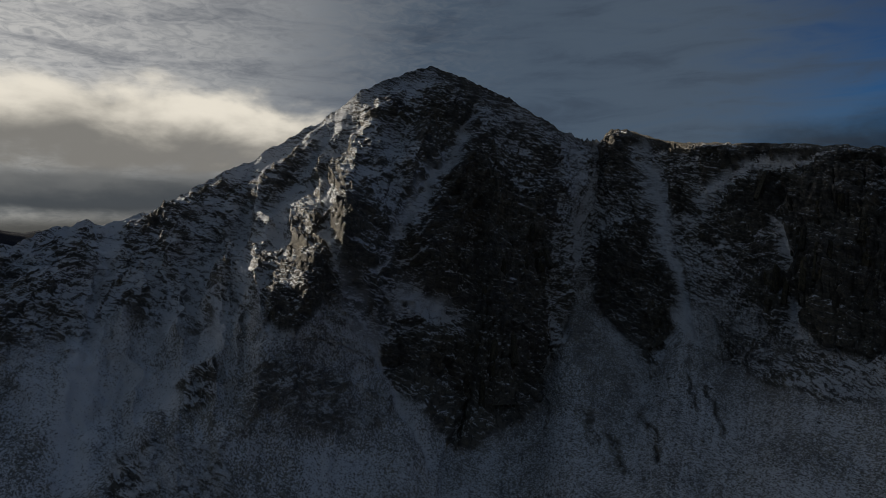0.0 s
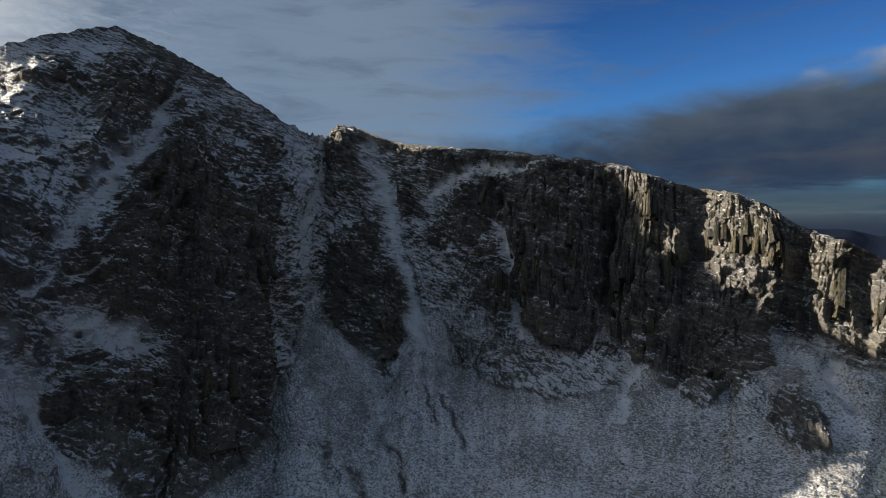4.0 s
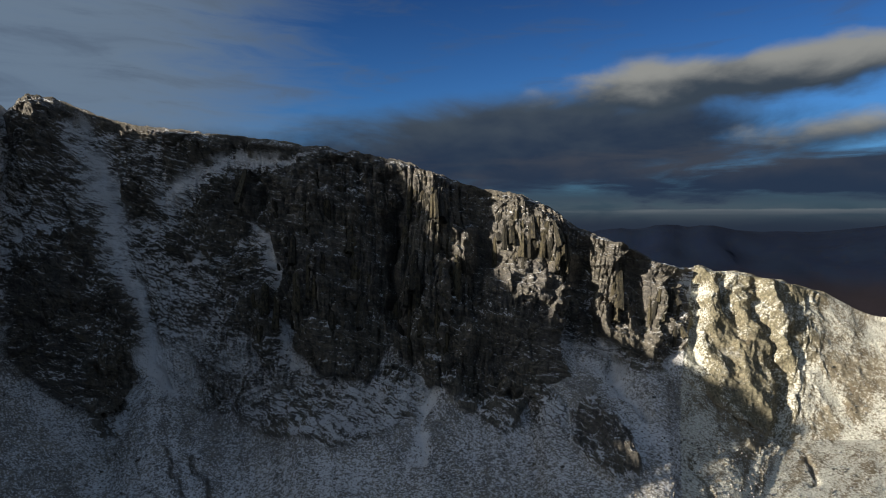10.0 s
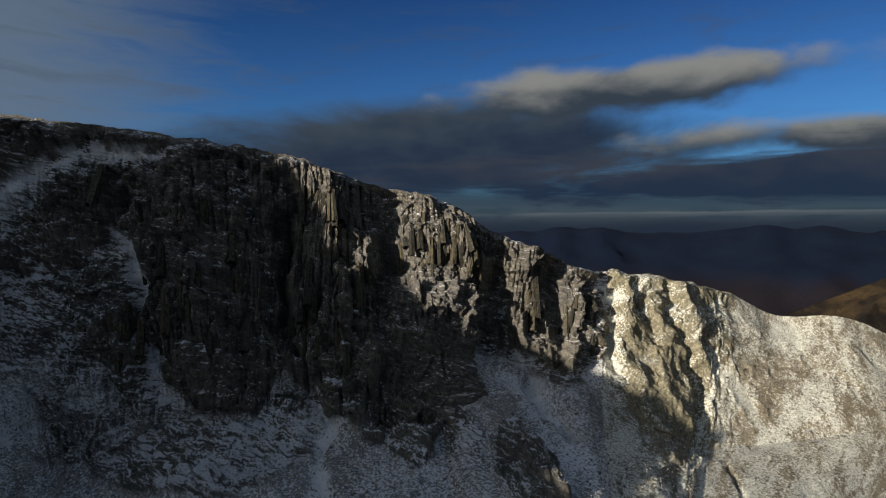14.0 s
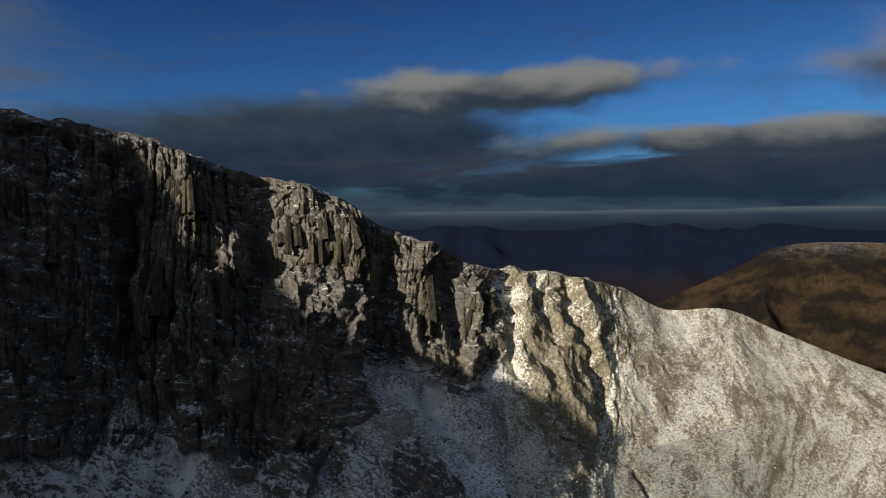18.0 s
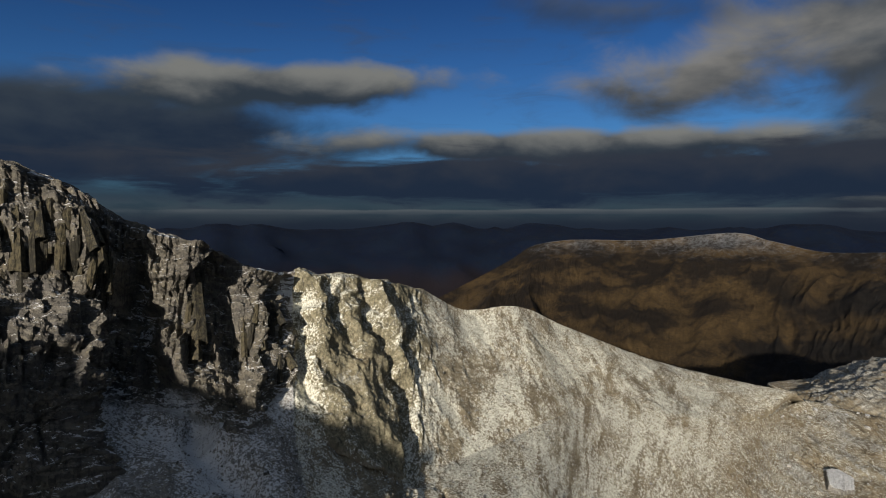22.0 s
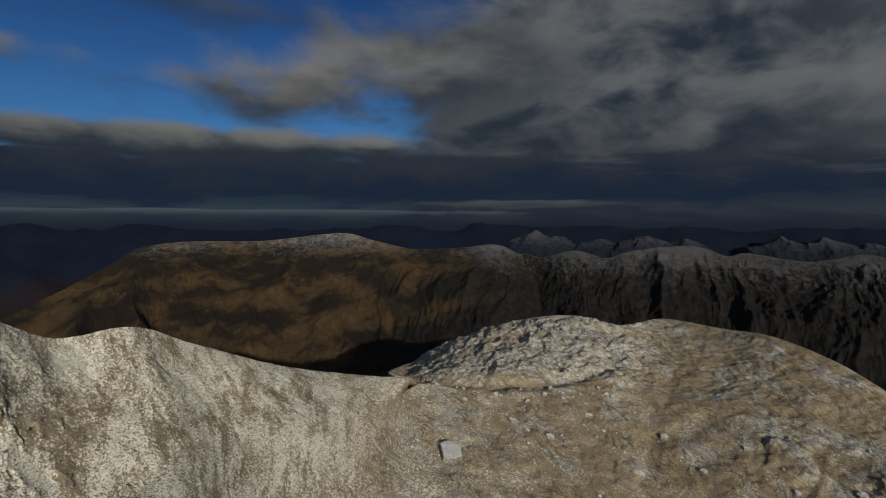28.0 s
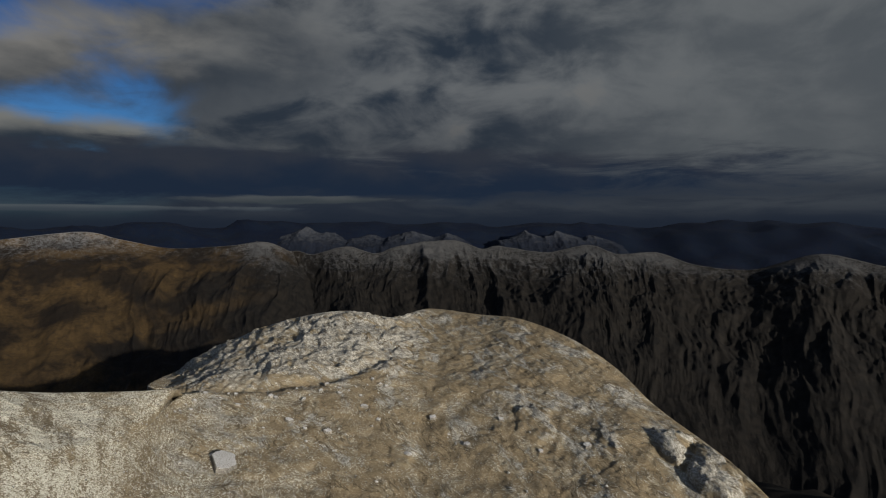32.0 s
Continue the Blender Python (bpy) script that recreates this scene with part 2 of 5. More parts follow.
def mountain_material():
    """Dark jointed rock with thin dry snow wherever the ground is flat enough to hold it."""
    m, n = material("snow_dusted_rock")
    at = n.add("ShaderNodeTexCoord").outputs["Object"]
    geo = n.add("ShaderNodeNewGeometry")
    nz = n.add("ShaderNodeSeparateXYZ", {0: geo.outputs["Normal"]}).outputs["Z"]
    bare = n.add("ShaderNodeAttribute", attribute_name="bare").outputs["Fac"]
    grass = n.add("ShaderNodeAttribute", attribute_name="grass").outputs["Fac"]
    across = n.add("ShaderNodeAttribute", attribute_name="across").outputs["Fac"]
    fall = n.add("ShaderNodeAttribute", attribute_name="down").outputs["Fac"]
    slope_map = n.add("ShaderNodeCombineXYZ", {0: n.math("MULTIPLY", across, 0.10), 1: n.math("MULTIPLY", fall, 0.016), 2: 0.0}).outputs[0]
    rut = n.noise(slope_map, 1.0, 7.0, 0.6, 0.9)
    grit = n.noise(at, 0.95, 3.0, 0.85)
    wide = n.noise(at, 0.02, 5.0)
    mid = n.noise(at, 0.16, 8.0, 0.65)
    small = n.noise(at, 0.45, 6.0, 0.7)
    xyz = n.add("ShaderNodeSeparateXYZ", {0: at})
    lift = n.math("ADD", xyz.outputs["Z"], n.math("ADD", n.math("MULTIPLY", across, 0.28), n.math("MULTIPLY", n.math("SUBTRACT", mid, 0.5), 9.0)))
    beds = n.add("ShaderNodeCombineXYZ", {0: n.math("MULTIPLY", n.math("ADD", across, n.math("MULTIPLY", n.math("SUBTRACT", small, 0.5), 6.0)), 0.105), 1: n.math("MULTIPLY", lift, 0.56), 2: n.math("MULTIPLY", xyz.outputs["Y"], 0.06)}).outputs[0]
    ledge = n.noise(beds, 1.0, 5.0, 0.62, 0.5)
    chance, high, _ = n.cells(beds, 1.0)
    chance_2, high_2, _ = n.cells(beds, 2.3)
    pebble, _, _ = n.cells(at, 0.95)
    joint = n.noise(n.scaled(at, (0.75, 0.75, 0.10)), 1.0, 4.0, 0.6, 0.4)
    rock = n.mix(n.step(wide, 0.35, 0.65), rgb(0.168, 0.158, 0.148), rgb(0.230, 0.208, 0.165))
    rock = n.mix(n.step(mid, 0.45, 0.72), rock, rgb(0.240, 0.208, 0.145))
    rock = n.mix(n.step(joint, 0.53, 0.60, 0.0, 0.7), rock, rgb(0.070, 0.066, 0.061))
    rock = n.mix(n.step(small, 0.52, 0.62, 0.0, 0.6), rock, rgb(0.105, 0.099, 0.092))
    rock = n.mix(n.step(chance, 0.1, 0.9, 0.65, 0.0), rock, rgb(0.080, 0.076, 0.071))
    rock = n.mix(n.step(chance_2, 0.5, 1.0, 0.0, 0.5), rock, rgb(0.29, 0.265, 0.215))
    turf = n.mix(n.step(mid, 0.4, 0.65), rgb(0.15, 0.125, 0.080), rgb(0.28, 0.25, 0.18))
    turf = n.mix(n.step(wide, 0.5, 0.68), turf, rgb(0.12, 0.09, 0.060))
    ground = n.mix(grass, rock, turf)
    snow = n.mix(small, rgb(0.74, 0.75, 0.77), rgb(0.92, 0.925, 0.93))
    snow = n.mix(grass, snow, rgb(0.62, 0.60, 0.54))
    height = n.math("ADD", n.math("MULTIPLY", n.math("ADD", small, grit), 0.9), n.math("ADD", n.math("MULTIPLY", mid, 2.0), n.math("ADD", n.math("MULTIPLY", ledge, 1.4), n.math("MULTIPLY", joint, 0.9))))
    height = n.math("ADD", height, n.math("ADD", n.math("MULTIPLY", chance, 0.7), n.math("MULTIPLY", chance_2, 0.3)))
    # snow lies on what faces up, and on the top edge of each broken bed
    hold = n.math("MULTIPLY", n.math("SUBTRACT", nz, 0.45), 1.15)
    for layer, much in ((mid, 0.5), (small, 0.45), (wide, 0.5), (rut, 0.4), (grit, 0.55), (joint, -0.6), (chance, 0.55), (chance_2, 0.25)):
        hold = n.math("ADD", hold, n.math("MULTIPLY", n.math("SUBTRACT", layer, 0.5), much))
    hold = n.math("ADD", hold, n.math("ADD", n.math("MULTIPLY", high, 0.85), n.math("MULTIPLY", high_2, 1.0)))
    line = n.math("ADD", n.math("ADD", n.math("MULTIPLY", bare, 0.62), n.math("MULTIPLY", n.step(bare, 0.6, 1.0), 0.22)), n.math("MULTIPLY", n.math("MULTIPLY", grass, grass), 0.34))
    hold = n.math("SUBTRACT", hold, n.math("SUBTRACT", line, 0.11))
    crisp = n.math("MULTIPLY", n.step(hold, -0.04, 0.07), 0.94)
    stones = n.noise(at, 1.05, 3.0, 0.8)
    loose = n.math("ADD", n.math("MULTIPLY", n.math("SUBTRACT", grit, 0.5), 1.8), n.math("MULTIPLY", n.math("SUBTRACT", rut, 0.5), 0.7))
    loose = n.math("ADD", loose, n.math("ADD", n.math("MULTIPLY", n.math("SUBTRACT", stones, 0.5), 1.4), n.math("ADD", n.math("MULTIPLY", n.math("SUBTRACT", pebble, 0.5), 0.45), 0.44)))
    loose = n.step(n.math("ADD", loose, n.math("MULTIPLY", n.math("SUBTRACT", 0.24, bare), 0.62)), 0.28, 0.56, 0.07, 0.76)
    scree = n.add("ShaderNodeAttribute", attribute_name="scree").outputs["Fac"]
    dust = n.add("ShaderNodeMix", {0: scree, 2: crisp, 3: loose}, data_type="FLOAT").outputs[0]
    color = n.mix(dust, ground, snow)
    finish(n, color, 0.85, height, n.math("SUBTRACT", 1.0, n.math("MULTIPLY", scree, 0.5)), 1.2)
    return m


def turf_material():
    """Frosted grass with brown tufts, and pale slabs that come through it."""
    m, n = material("frosted_turf")
    at = n.add("ShaderNodeTexCoord").outputs["Object"]
    nz = n.add("ShaderNodeSeparateXYZ", {0: n.add("ShaderNodeNewGeometry").outputs["Normal"]}).outputs["Z"]
    grass = n.add("ShaderNodeAttribute", attribute_name="grass").outputs["Fac"]
    bare = n.add("ShaderNodeAttribute", attribute_name="bare").outputs["Fac"]
    across = n.add("ShaderNodeAttribute", attribute_name="across").outputs["Fac"]
    fall = n.add("ShaderNodeAttribute", attribute_name="down").outputs["Fac"]
    slope_map = n.add("ShaderNodeCombineXYZ", {0: n.math("MULTIPLY", across, 0.06), 1: n.math("MULTIPLY", fall, 0.014), 2: 0.0}).outputs[0]
    rut = n.noise(slope_map, 1.0, 8.0, 0.62, 1.0)
    rut = n.math("ADD", 0.5, n.math("MULTIPLY", n.math("SUBTRACT", rut, 0.5), n.step(grass, 0.56, 0.45)))
    wide, mid, small = n.noise(at, 0.020, 7.0, 0.62, 0.5), n.noise(at, 0.10, 7.0, 0.66), n.noise(at, 0.55, 6.0, 0.7)
    grit = n.noise(at, 1.0, 3.0, 0.85)
    clod, _, _ = n.cells(at, 0.75)
    crag = n.add("ShaderNodeAttribute", attribute_name="crag").outputs["Fac"]
    grass = n.math("ADD", grass, n.math("ADD", n.math("MULTIPLY", n.math("SUBTRACT", wide, 0.5), 1.4), n.math("MULTIPLY", n.math("SUBTRACT", mid, 0.5), 0.7)))
    knoll = n.step(grass, 0.45, 0.85)
    # brown grass, olive rock on the ribs, frost over both
    brown = n.mix(n.step(mid, 0.44, 0.57), rgb(0.150, 0.120, 0.078), rgb(0.25, 0.215, 0.150))
    joint = n.noise(n.scaled(at, (0.55, 0.55, 0.09)), 1.0, 5.0, 0.62, 0.5)
    olive = n.mix(n.step(small, 0.43, 0.57), rgb(0.110, 0.098, 0.062), rgb(0.225, 0.200, 0.132))
    olive = n.mix(n.step(joint, 0.54, 0.64, 0.0, 0.8), olive, rgb(0.045, 0.040, 0.030))
    brown = n.mix(n.step(crag, 0.1, 0.35), brown, olive)
    frost = n.mix(n.step(grit, 0.42, 0.57), rgb(0.415, 0.405, 0.318), rgb(0.785, 0.775, 0.69))
    cover = n.math("MULTIPLY", n.math("SUBTRACT", wide, 0.5), 0.75)
    for layer, much in ((mid, 0.8), (small, 0.9), (grit, 2.2), (rut, 2.6), (nz, 0.5), (clod, 0.4)):
        cover = n.math("ADD", cover, n.math("MULTIPLY", n.math("SUBTRACT", layer, 0.5), much))
    cover = n.math("ADD", cover, n.math("SUBTRACT", 0.38, n.math("MULTIPLY", grass, 1.05)))
    cover = n.math("SUBTRACT", cover, n.math("ADD", n.math("MULTIPLY", bare, 0.50), n.math("MULTIPLY", crag, 0.36)))
    color = n.mix(n.step(cover, -0.16, 0.16, 0.04, 0.92), brown, frost)
    # beds of pale slab and strips of rusty turf that dip along the knoll
    xyz = n.add("ShaderNodeSeparateXYZ", {0: at})
    dip = n.math("SUBTRACT", xyz.outputs["Z"], n.math("MULTIPLY", xyz.outputs["Y"], 0.5))
    bed = n.add("ShaderNodeCombineXYZ", {0: n.math("MULTIPLY", xyz.outputs["X"], 0.017), 1: n.math("MULTIPLY", xyz.outputs["Y"], 0.015), 2: n.math("MULTIPLY", dip, 0.060)}).outputs[0]
    beds = n.math("ADD", n.noise(bed, 1.0, 9.0, 0.68, 0.7), n.math("MULTIPLY", n.math("SUBTRACT", bare, 0.25), 0.16))
    beds = n.math("ADD", beds, n.math("ADD", n.math("MULTIPLY", n.math("SUBTRACT", grit, 0.5), 0.16), n.math("MULTIPLY", n.math("SUBTRACT", clod, 0.5), 0.04)))
    stone = n.mix(n.step(n.math("ADD", grit, n.math("MULTIPLY", n.math("SUBTRACT", clod, 0.5), 0.2)), 0.40, 0.58), rgb(0.16, 0.158, 0.142), rgb(0.50, 0.50, 0.47))
    stone = n.mix(n.step(n.noise(bed, 5.0, 6.0, 0.68, 1.0), 0.54, 0.62, 0.0, 0.8), stone, rgb(0.085, 0.075, 0.06))
    color = n.mix(n.math("MULTIPLY", n.step(beds, 0.525, 0.56, 0.0, 0.85), knoll), color, stone)
    rust = n.mix(n.step(small, 0.4, 0.6), rgb(0.165, 0.122, 0.072), rgb(0.290, 0.238, 0.155))
    color = n.mix(n.math("MULTIPLY", n.step(beds, 0.49, 0.44, 0.0, 0.8), knoll), color, rust)
    split = n.math("ABSOLUTE", n.math("SUBTRACT", n.noise(bed, 1.7, 6.0, 0.6, 0.6), 0.5))
    split = n.math("MULTIPLY", n.step(split, 0.020, 0.006, 0.0, 0.85), n.math("MULTIPLY", knoll, n.step(wide, 0.42, 0.55)))
    color = n.mix(split, color, rgb(0.075, 0.058, 0.038))
    tuft = n.math("MULTIPLY", n.step(n.noise(at, 0.62, 3.0, 0.7), 0.54, 0.60), n.step(mid, 0.42, 0.56, 0.15, 0.8))
    color = n.mix(tuft, color, rgb(0.115, 0.094, 0.060))
    height = n.math("ADD", n.math("MULTIPLY", n.math("ADD", small, grit), 0.9), n.math("ADD", n.math("MULTIPLY", mid, 0.5), n.math("ADD", n.math("MULTIPLY", n.math("MULTIPLY", beds, knoll), 2.0), n.math("MULTIPLY", n.math("MULTIPLY", joint, crag), 2.5))))
    finish(n, color, 0.9, height, 0.5, 0.9)
    return m


def hill_material(name, low_color, high_color, snow_from, rock=None, rock_snow=0.0, moor=None, thick=0.24):
    """Moor; with rock, it turns southwards to bare rock, cloud shade in its colour."""
    m, n = material(name)
    at = n.add("ShaderNodeTexCoord").outputs["Object"]
    xyz = n.add("ShaderNodeSeparateXYZ", {0: at})
    nz = n.add("ShaderNodeSeparateXYZ", {0: n.add("ShaderNodeNewGeometry").outputs["Normal"]}).outputs["Z"]
    wide, mid, fine = n.noise(at, 0.0045, 6.0), n.noise(at, 0.03, 8.0, 0.68), n.noise(at, 0.11, 5.0, 0.7)
    grain = n.noise(at, 0.22, 4.0, 0.75)
    # Noise patches of moor also stand in for sun breaks and cloud shade.
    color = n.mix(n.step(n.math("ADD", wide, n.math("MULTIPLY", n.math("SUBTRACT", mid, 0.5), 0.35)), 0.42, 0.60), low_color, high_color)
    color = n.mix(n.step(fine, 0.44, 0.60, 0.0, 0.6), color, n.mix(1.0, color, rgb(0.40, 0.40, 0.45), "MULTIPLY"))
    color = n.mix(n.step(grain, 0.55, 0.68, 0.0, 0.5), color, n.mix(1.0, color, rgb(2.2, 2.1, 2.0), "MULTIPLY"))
    start, most = snow_from, thick
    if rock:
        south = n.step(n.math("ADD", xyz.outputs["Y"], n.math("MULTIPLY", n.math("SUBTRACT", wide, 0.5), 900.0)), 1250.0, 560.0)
        # Rock tone is set very low to carry the cloud shade over the range.
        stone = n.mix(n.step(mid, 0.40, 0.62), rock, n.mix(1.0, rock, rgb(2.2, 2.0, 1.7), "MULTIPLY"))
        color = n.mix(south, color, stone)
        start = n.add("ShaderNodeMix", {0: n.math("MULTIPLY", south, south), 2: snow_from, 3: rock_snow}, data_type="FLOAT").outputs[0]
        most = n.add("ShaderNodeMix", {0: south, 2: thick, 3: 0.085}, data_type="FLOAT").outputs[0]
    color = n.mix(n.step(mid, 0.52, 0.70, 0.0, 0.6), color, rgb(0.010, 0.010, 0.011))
    if moor:
        color = n.mix(n.step(n.math("ADD", xyz.outputs["Z"], n.math("MULTIPLY", n.math("SUBTRACT", wide, 0.5), 160.0)), 50.0, -100.0, 0.0, 0.9), color, moor)
    level = n.math("ADD", xyz.outputs["Z"], n.math("MULTIPLY", n.math("SUBTRACT", mid, 0.5), 170.0))
    level = n.math("ADD", level, n.math("MULTIPLY", n.math("SUBTRACT", fine, 0.5), 200.0))
    level = n.math("ADD", level, n.math("MULTIPLY", n.math("SUBTRACT", grain, 0.5), 150.0))
    level = n.math("ADD", level, n.math("MULTIPLY", n.math("SUBTRACT", nz, 0.75), 190.0))
    deep = n.math("MULTIPLY", n.step(n.math("SUBTRACT", level, start), 0.0, 110.0), most)
    color = n.mix(deep, color, rgb(0.55, 0.58, 0.63))
    finish(n, color, 0.9, n.math("ADD", mid, n.math("ADD", n.math("MULTIPLY", fine, 0.6), n.math("MULTIPLY", grain, 0.25))), 0.6, 8.0)
    return m


ROCK = mountain_material()
TURF = turf_material()
# Brown moor, with the hill's cloud shade worked into its tones.
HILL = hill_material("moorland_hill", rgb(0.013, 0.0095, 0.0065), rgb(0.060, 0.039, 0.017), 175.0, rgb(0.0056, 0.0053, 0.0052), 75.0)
# Blue haze of the far distance is mixed into this base colour.
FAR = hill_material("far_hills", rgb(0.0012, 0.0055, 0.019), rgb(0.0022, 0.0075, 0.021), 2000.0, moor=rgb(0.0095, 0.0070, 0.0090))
# Brown floor, its colour lowered to match the valley's cloud shade.
FLOOR = hill_material("valley_floor", rgb(0.012, 0.009, 0.006), rgb(0.024, 0.016, 0.009), 3000.0)
# Ground between the snow is tinted blue for distance haze.
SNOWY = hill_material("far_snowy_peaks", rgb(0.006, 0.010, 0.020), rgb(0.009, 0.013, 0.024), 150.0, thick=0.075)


# ---- noise and lofted slopes ----
def lattice(ix, iy, iz):
    h = (ix.astype(np.int64) * 374761393 + iy.astype(np.int64) * 668265263 + iz.astype(np.int64) * 2147483647) & 0xFFFFFFFF
    h = ((h ^ (h >> 13)) * 1274126177) & 0xFFFFFFFF
    h = ((h ^ (h >> 16)) * 2246822519) & 0xFFFFFFFF
    return ((h ^ (h >> 15)) & 0xFFFFFF) / float(0xFFFFFF) * 2.0 - 1.0


def value_noise(x, y, z):
    """Smooth noise from -1 to 1."""
    ix, iy, iz = np.floor(x), np.floor(y), np.floor(z)
    fx, fy, fz = x - ix, y - iy, z - iz
    fx, fy, fz = (f * f * f * (f * (f * 6 - 15) + 10) for f in (fx, fy, fz))
    out = 0.0
    for a in (0, 1):
        for b in (0, 1):
            for c in (0, 1):
                wgt = (fx if a else 1 - fx) * (fy if b else 1 - fy) * (fz if c else 1 - fz)
                out = out + wgt * lattice(ix + a, iy + b, iz + c)
    return out


def fbm(x, y, z, octaves=4, gain=0.5, ridged=False):
    out, amp, f = 0.0, 1.0, 1.0
    for k in range(octaves):
        v = value_noise(x * f + 17.3 * k, y * f - 9.1 * k, z * f + 4.7 * k)
        out = out + amp * ((1 - 2 * np.abs(v)) if ridged else v)
        amp, f = amp * gain, f * 2.03
    return out


def smooth(x, lo, hi):
    t = np.clip((x - lo) / (hi - lo), 0, 1)
    return t * t * (3 - 2 * t)


def through_knots(knots, u):
    """A smooth line through the knots, at the knot numbers u."""
    p = np.asarray(knots, float)
    if p.ndim == 1:
        p = p[:, None]
    n = len(p)
    step = np.diff(p, axis=0)
    d = np.gradient(p, axis=0)
    both = step[:-1] * step[1:]
    d[1:-1] = np.where(both > 0, 2 * both / (step[:-1] + step[1:] + 1e-9), 0) * 0.5 + d[1:-1] * 0.5
    i = np.clip(np.floor(u).astype(int), 0, n - 2)
    t = (u - i)[:, None]
    a, b, da, db = p[i], p[i + 1], d[i], d[i + 1]
    t2, t3 = t * t, t * t * t
    return (2 * t3 - 3 * t2 + 1) * a + (t3 - 2 * t2 + t) * da + (-2 * t3 + 3 * t2) * b + (t3 - t2) * db


def grid_mesh(name, pos, mat, attributes=None, flip=False, even=True):
    rows, cols = pos.shape[:2]
    k = np.arange(rows * cols).reshape(rows, cols)
    quad = np.stack([k[:-1, :-1], k[1:, :-1], k[1:, 1:], k[:-1, 1:]], -1).reshape(-1, 4)
    if flip:
        quad = quad[:, ::-1]
    me = bpy.data.meshes.new(name)
    me.vertices.add(rows * cols)
    me.vertices.foreach_set("co", pos.reshape(-1).astype(np.float32))
    me.loops.add(quad.size)
    me.loops.foreach_set("vertex_index", quad.reshape(-1).astype(np.int32))
    me.polygons.add(len(quad))
    me.polygons.foreach_set("loop_start", np.arange(0, quad.size, 4, dtype=np.int32))
    me.polygons.foreach_set("use_smooth", np.full(len(quad), even))
    for key, value in (attributes or {}).items():
        a = me.attributes.new(key, "FLOAT", "POINT")
        a.data.foreach_set("value", np.broadcast_to(value, (rows, cols)).reshape(-1).astype(np.float32))
    me.materials.append(mat)
    me.update()
    me.validate()
    return me


# ---- the corrie: crest, foot of the crags and toe of the slopes, from the south ridge round to the knoll ----
CREST = [(-419, -239, 257), (-413, -165, 276), (-413, -132, 290), (-415, -81, 300), (-421, -4, 340), (-431, 76, 388), (-440, 127, 423),
         (-429, 197, 451), (-397, 245, 429), (-362, 278, 400), (-352, 320, 383), (-368, 376, 383), (-352, 386, 396), (-300, 403, 378),
         (-228, 405, 368), (-145, 403, 357), (-73, 411, 344), (-41, 415, 332), (26, 417, 316), (55, 413, 295), (83, 402, 286),
         (116, 409, 270), (142, 425, 267), (186, 430, 261), (238, 445, 249), (285, 450, 229), (331, 447, 228), (393, 446, 204), (492, 423, 165)]
FOOT = [(-300, -218, 195), (-328, -163, 212), (-328, -133, 211), (-330, -90, 212), (-321, -40, 208), (-320, 16, 201), (-309, 65, 188),
        (-292, 105, 164), (-284, 129, 137), (-271, 170, 140), (-280, 212, 159), (-315, 286, 214), (-252, 315, 170), (-233, 339, 192),
        (-172, 333, 172), (-116, 337, 194), (-66, 341, 193), (-29, 333, 190), (19, 340, 186), (30, 380, 214), (68, 374, 209),
        (101, 359, 203), (117, 370, 196), (150, 344, 172), (182, 352, 166), (230, 363, 165), (306, 374, 163), (357, 396, 161), (428, 366, 145)]
TOE = [(-163, -193, 160), (-168, -157, 142), (-163, -131, 134), (-156, -107, 128), (-147, -84, 124), (-140, -59, 118), (-127, -39, 118),
       (-114, -15, 116), (-140, 13, 120), (-130, 34, 114), (-128, 60, 114), (-135, 87, 130), (-115, 105, 135), (-95, 120, 136),
       (-75, 130, 137), (-49, 135, 139), (-27, 140, 139), (-8, 140, 144), (16, 142, 148), (29, 142, 150), (43, 144, 152), (58, 150, 155),
       (64, 165, 158), (75, 180, 160), (90, 205, 156), (115, 215, 152), (162, 242, 141), (198, 270, 121), (248, 275, 100)]
CREST2 = [(604, 360, 134), (626, 395, 131), (927, 477, 72), (941, 407, 111), (952, 319, 142), (955, 234, 154), (949, 163, 144), (1019, 99, 146),
          (962, 18, 144), (915, -25, 147), (832, -77, 137), (745, -120, 113), (663, -137, 90), (550, -163, 71), (473, -172, 54)]
FOOT2 = [(505, 350, 124), (572, 362, 119), (628, 363, 120), (653, 322, 114), (675, 277, 110), (705, 217, 108), (719, 166, 106), (720, 126, 100),
         (707, 75, 98), (683, 40, 97), (653, -8, 92), (602, -44, 83), (561, -70, 80), (490, -106, 58), (425, -118, 53)]
TOE2 = [(298, 270, 89), (325, 263, 80), (342, 252, 72), (354, 240, 67), (364, 223, 61), (374, 198, 55), (383, 172, 51), (390, 144, 48),
        (394, 116, 46), (397, 94, 45), (399, 70, 45), (403, 41, 44), (406, 16, 44), (393, -31, 37), (373, -68, 38)]
LINES = [np.array(a + b, float) for a, b in ((CREST, CREST2), (FOOT, FOOT2), (TOE, TOE2))]
KNOTS = len(LINES[0])
# the left arm of the peak lies further back
for knot, away in ((2, 1.05), (3, 1.12), (4, 1.14), (5, 1.08)):
    LINES[0][knot] = np.array([92.0, -139.0, 294.0]) + (LINES[0][knot] - np.array([92.0, -139.0, 294.0])) * away

# knot numbers, spaced evenly over the ground
fine_u = np.linspace(0, KNOTS - 1, 6000)
mid_line = (through_knots(LINES[0], fine_u) + through_knots(LINES[1], fine_u)) / 2
run = np.concatenate([[0], np.cumsum(np.linalg.norm(np.diff(mid_line, axis=0), axis=1))])
pace = np.interp(fine_u, [0, 10, 13.5, 14, 24, 25, 28, 30, 43], [1.15, 1.1, 0.9, 0.55, 0.55, 1.0, 1.3, 1.6, 1.9])
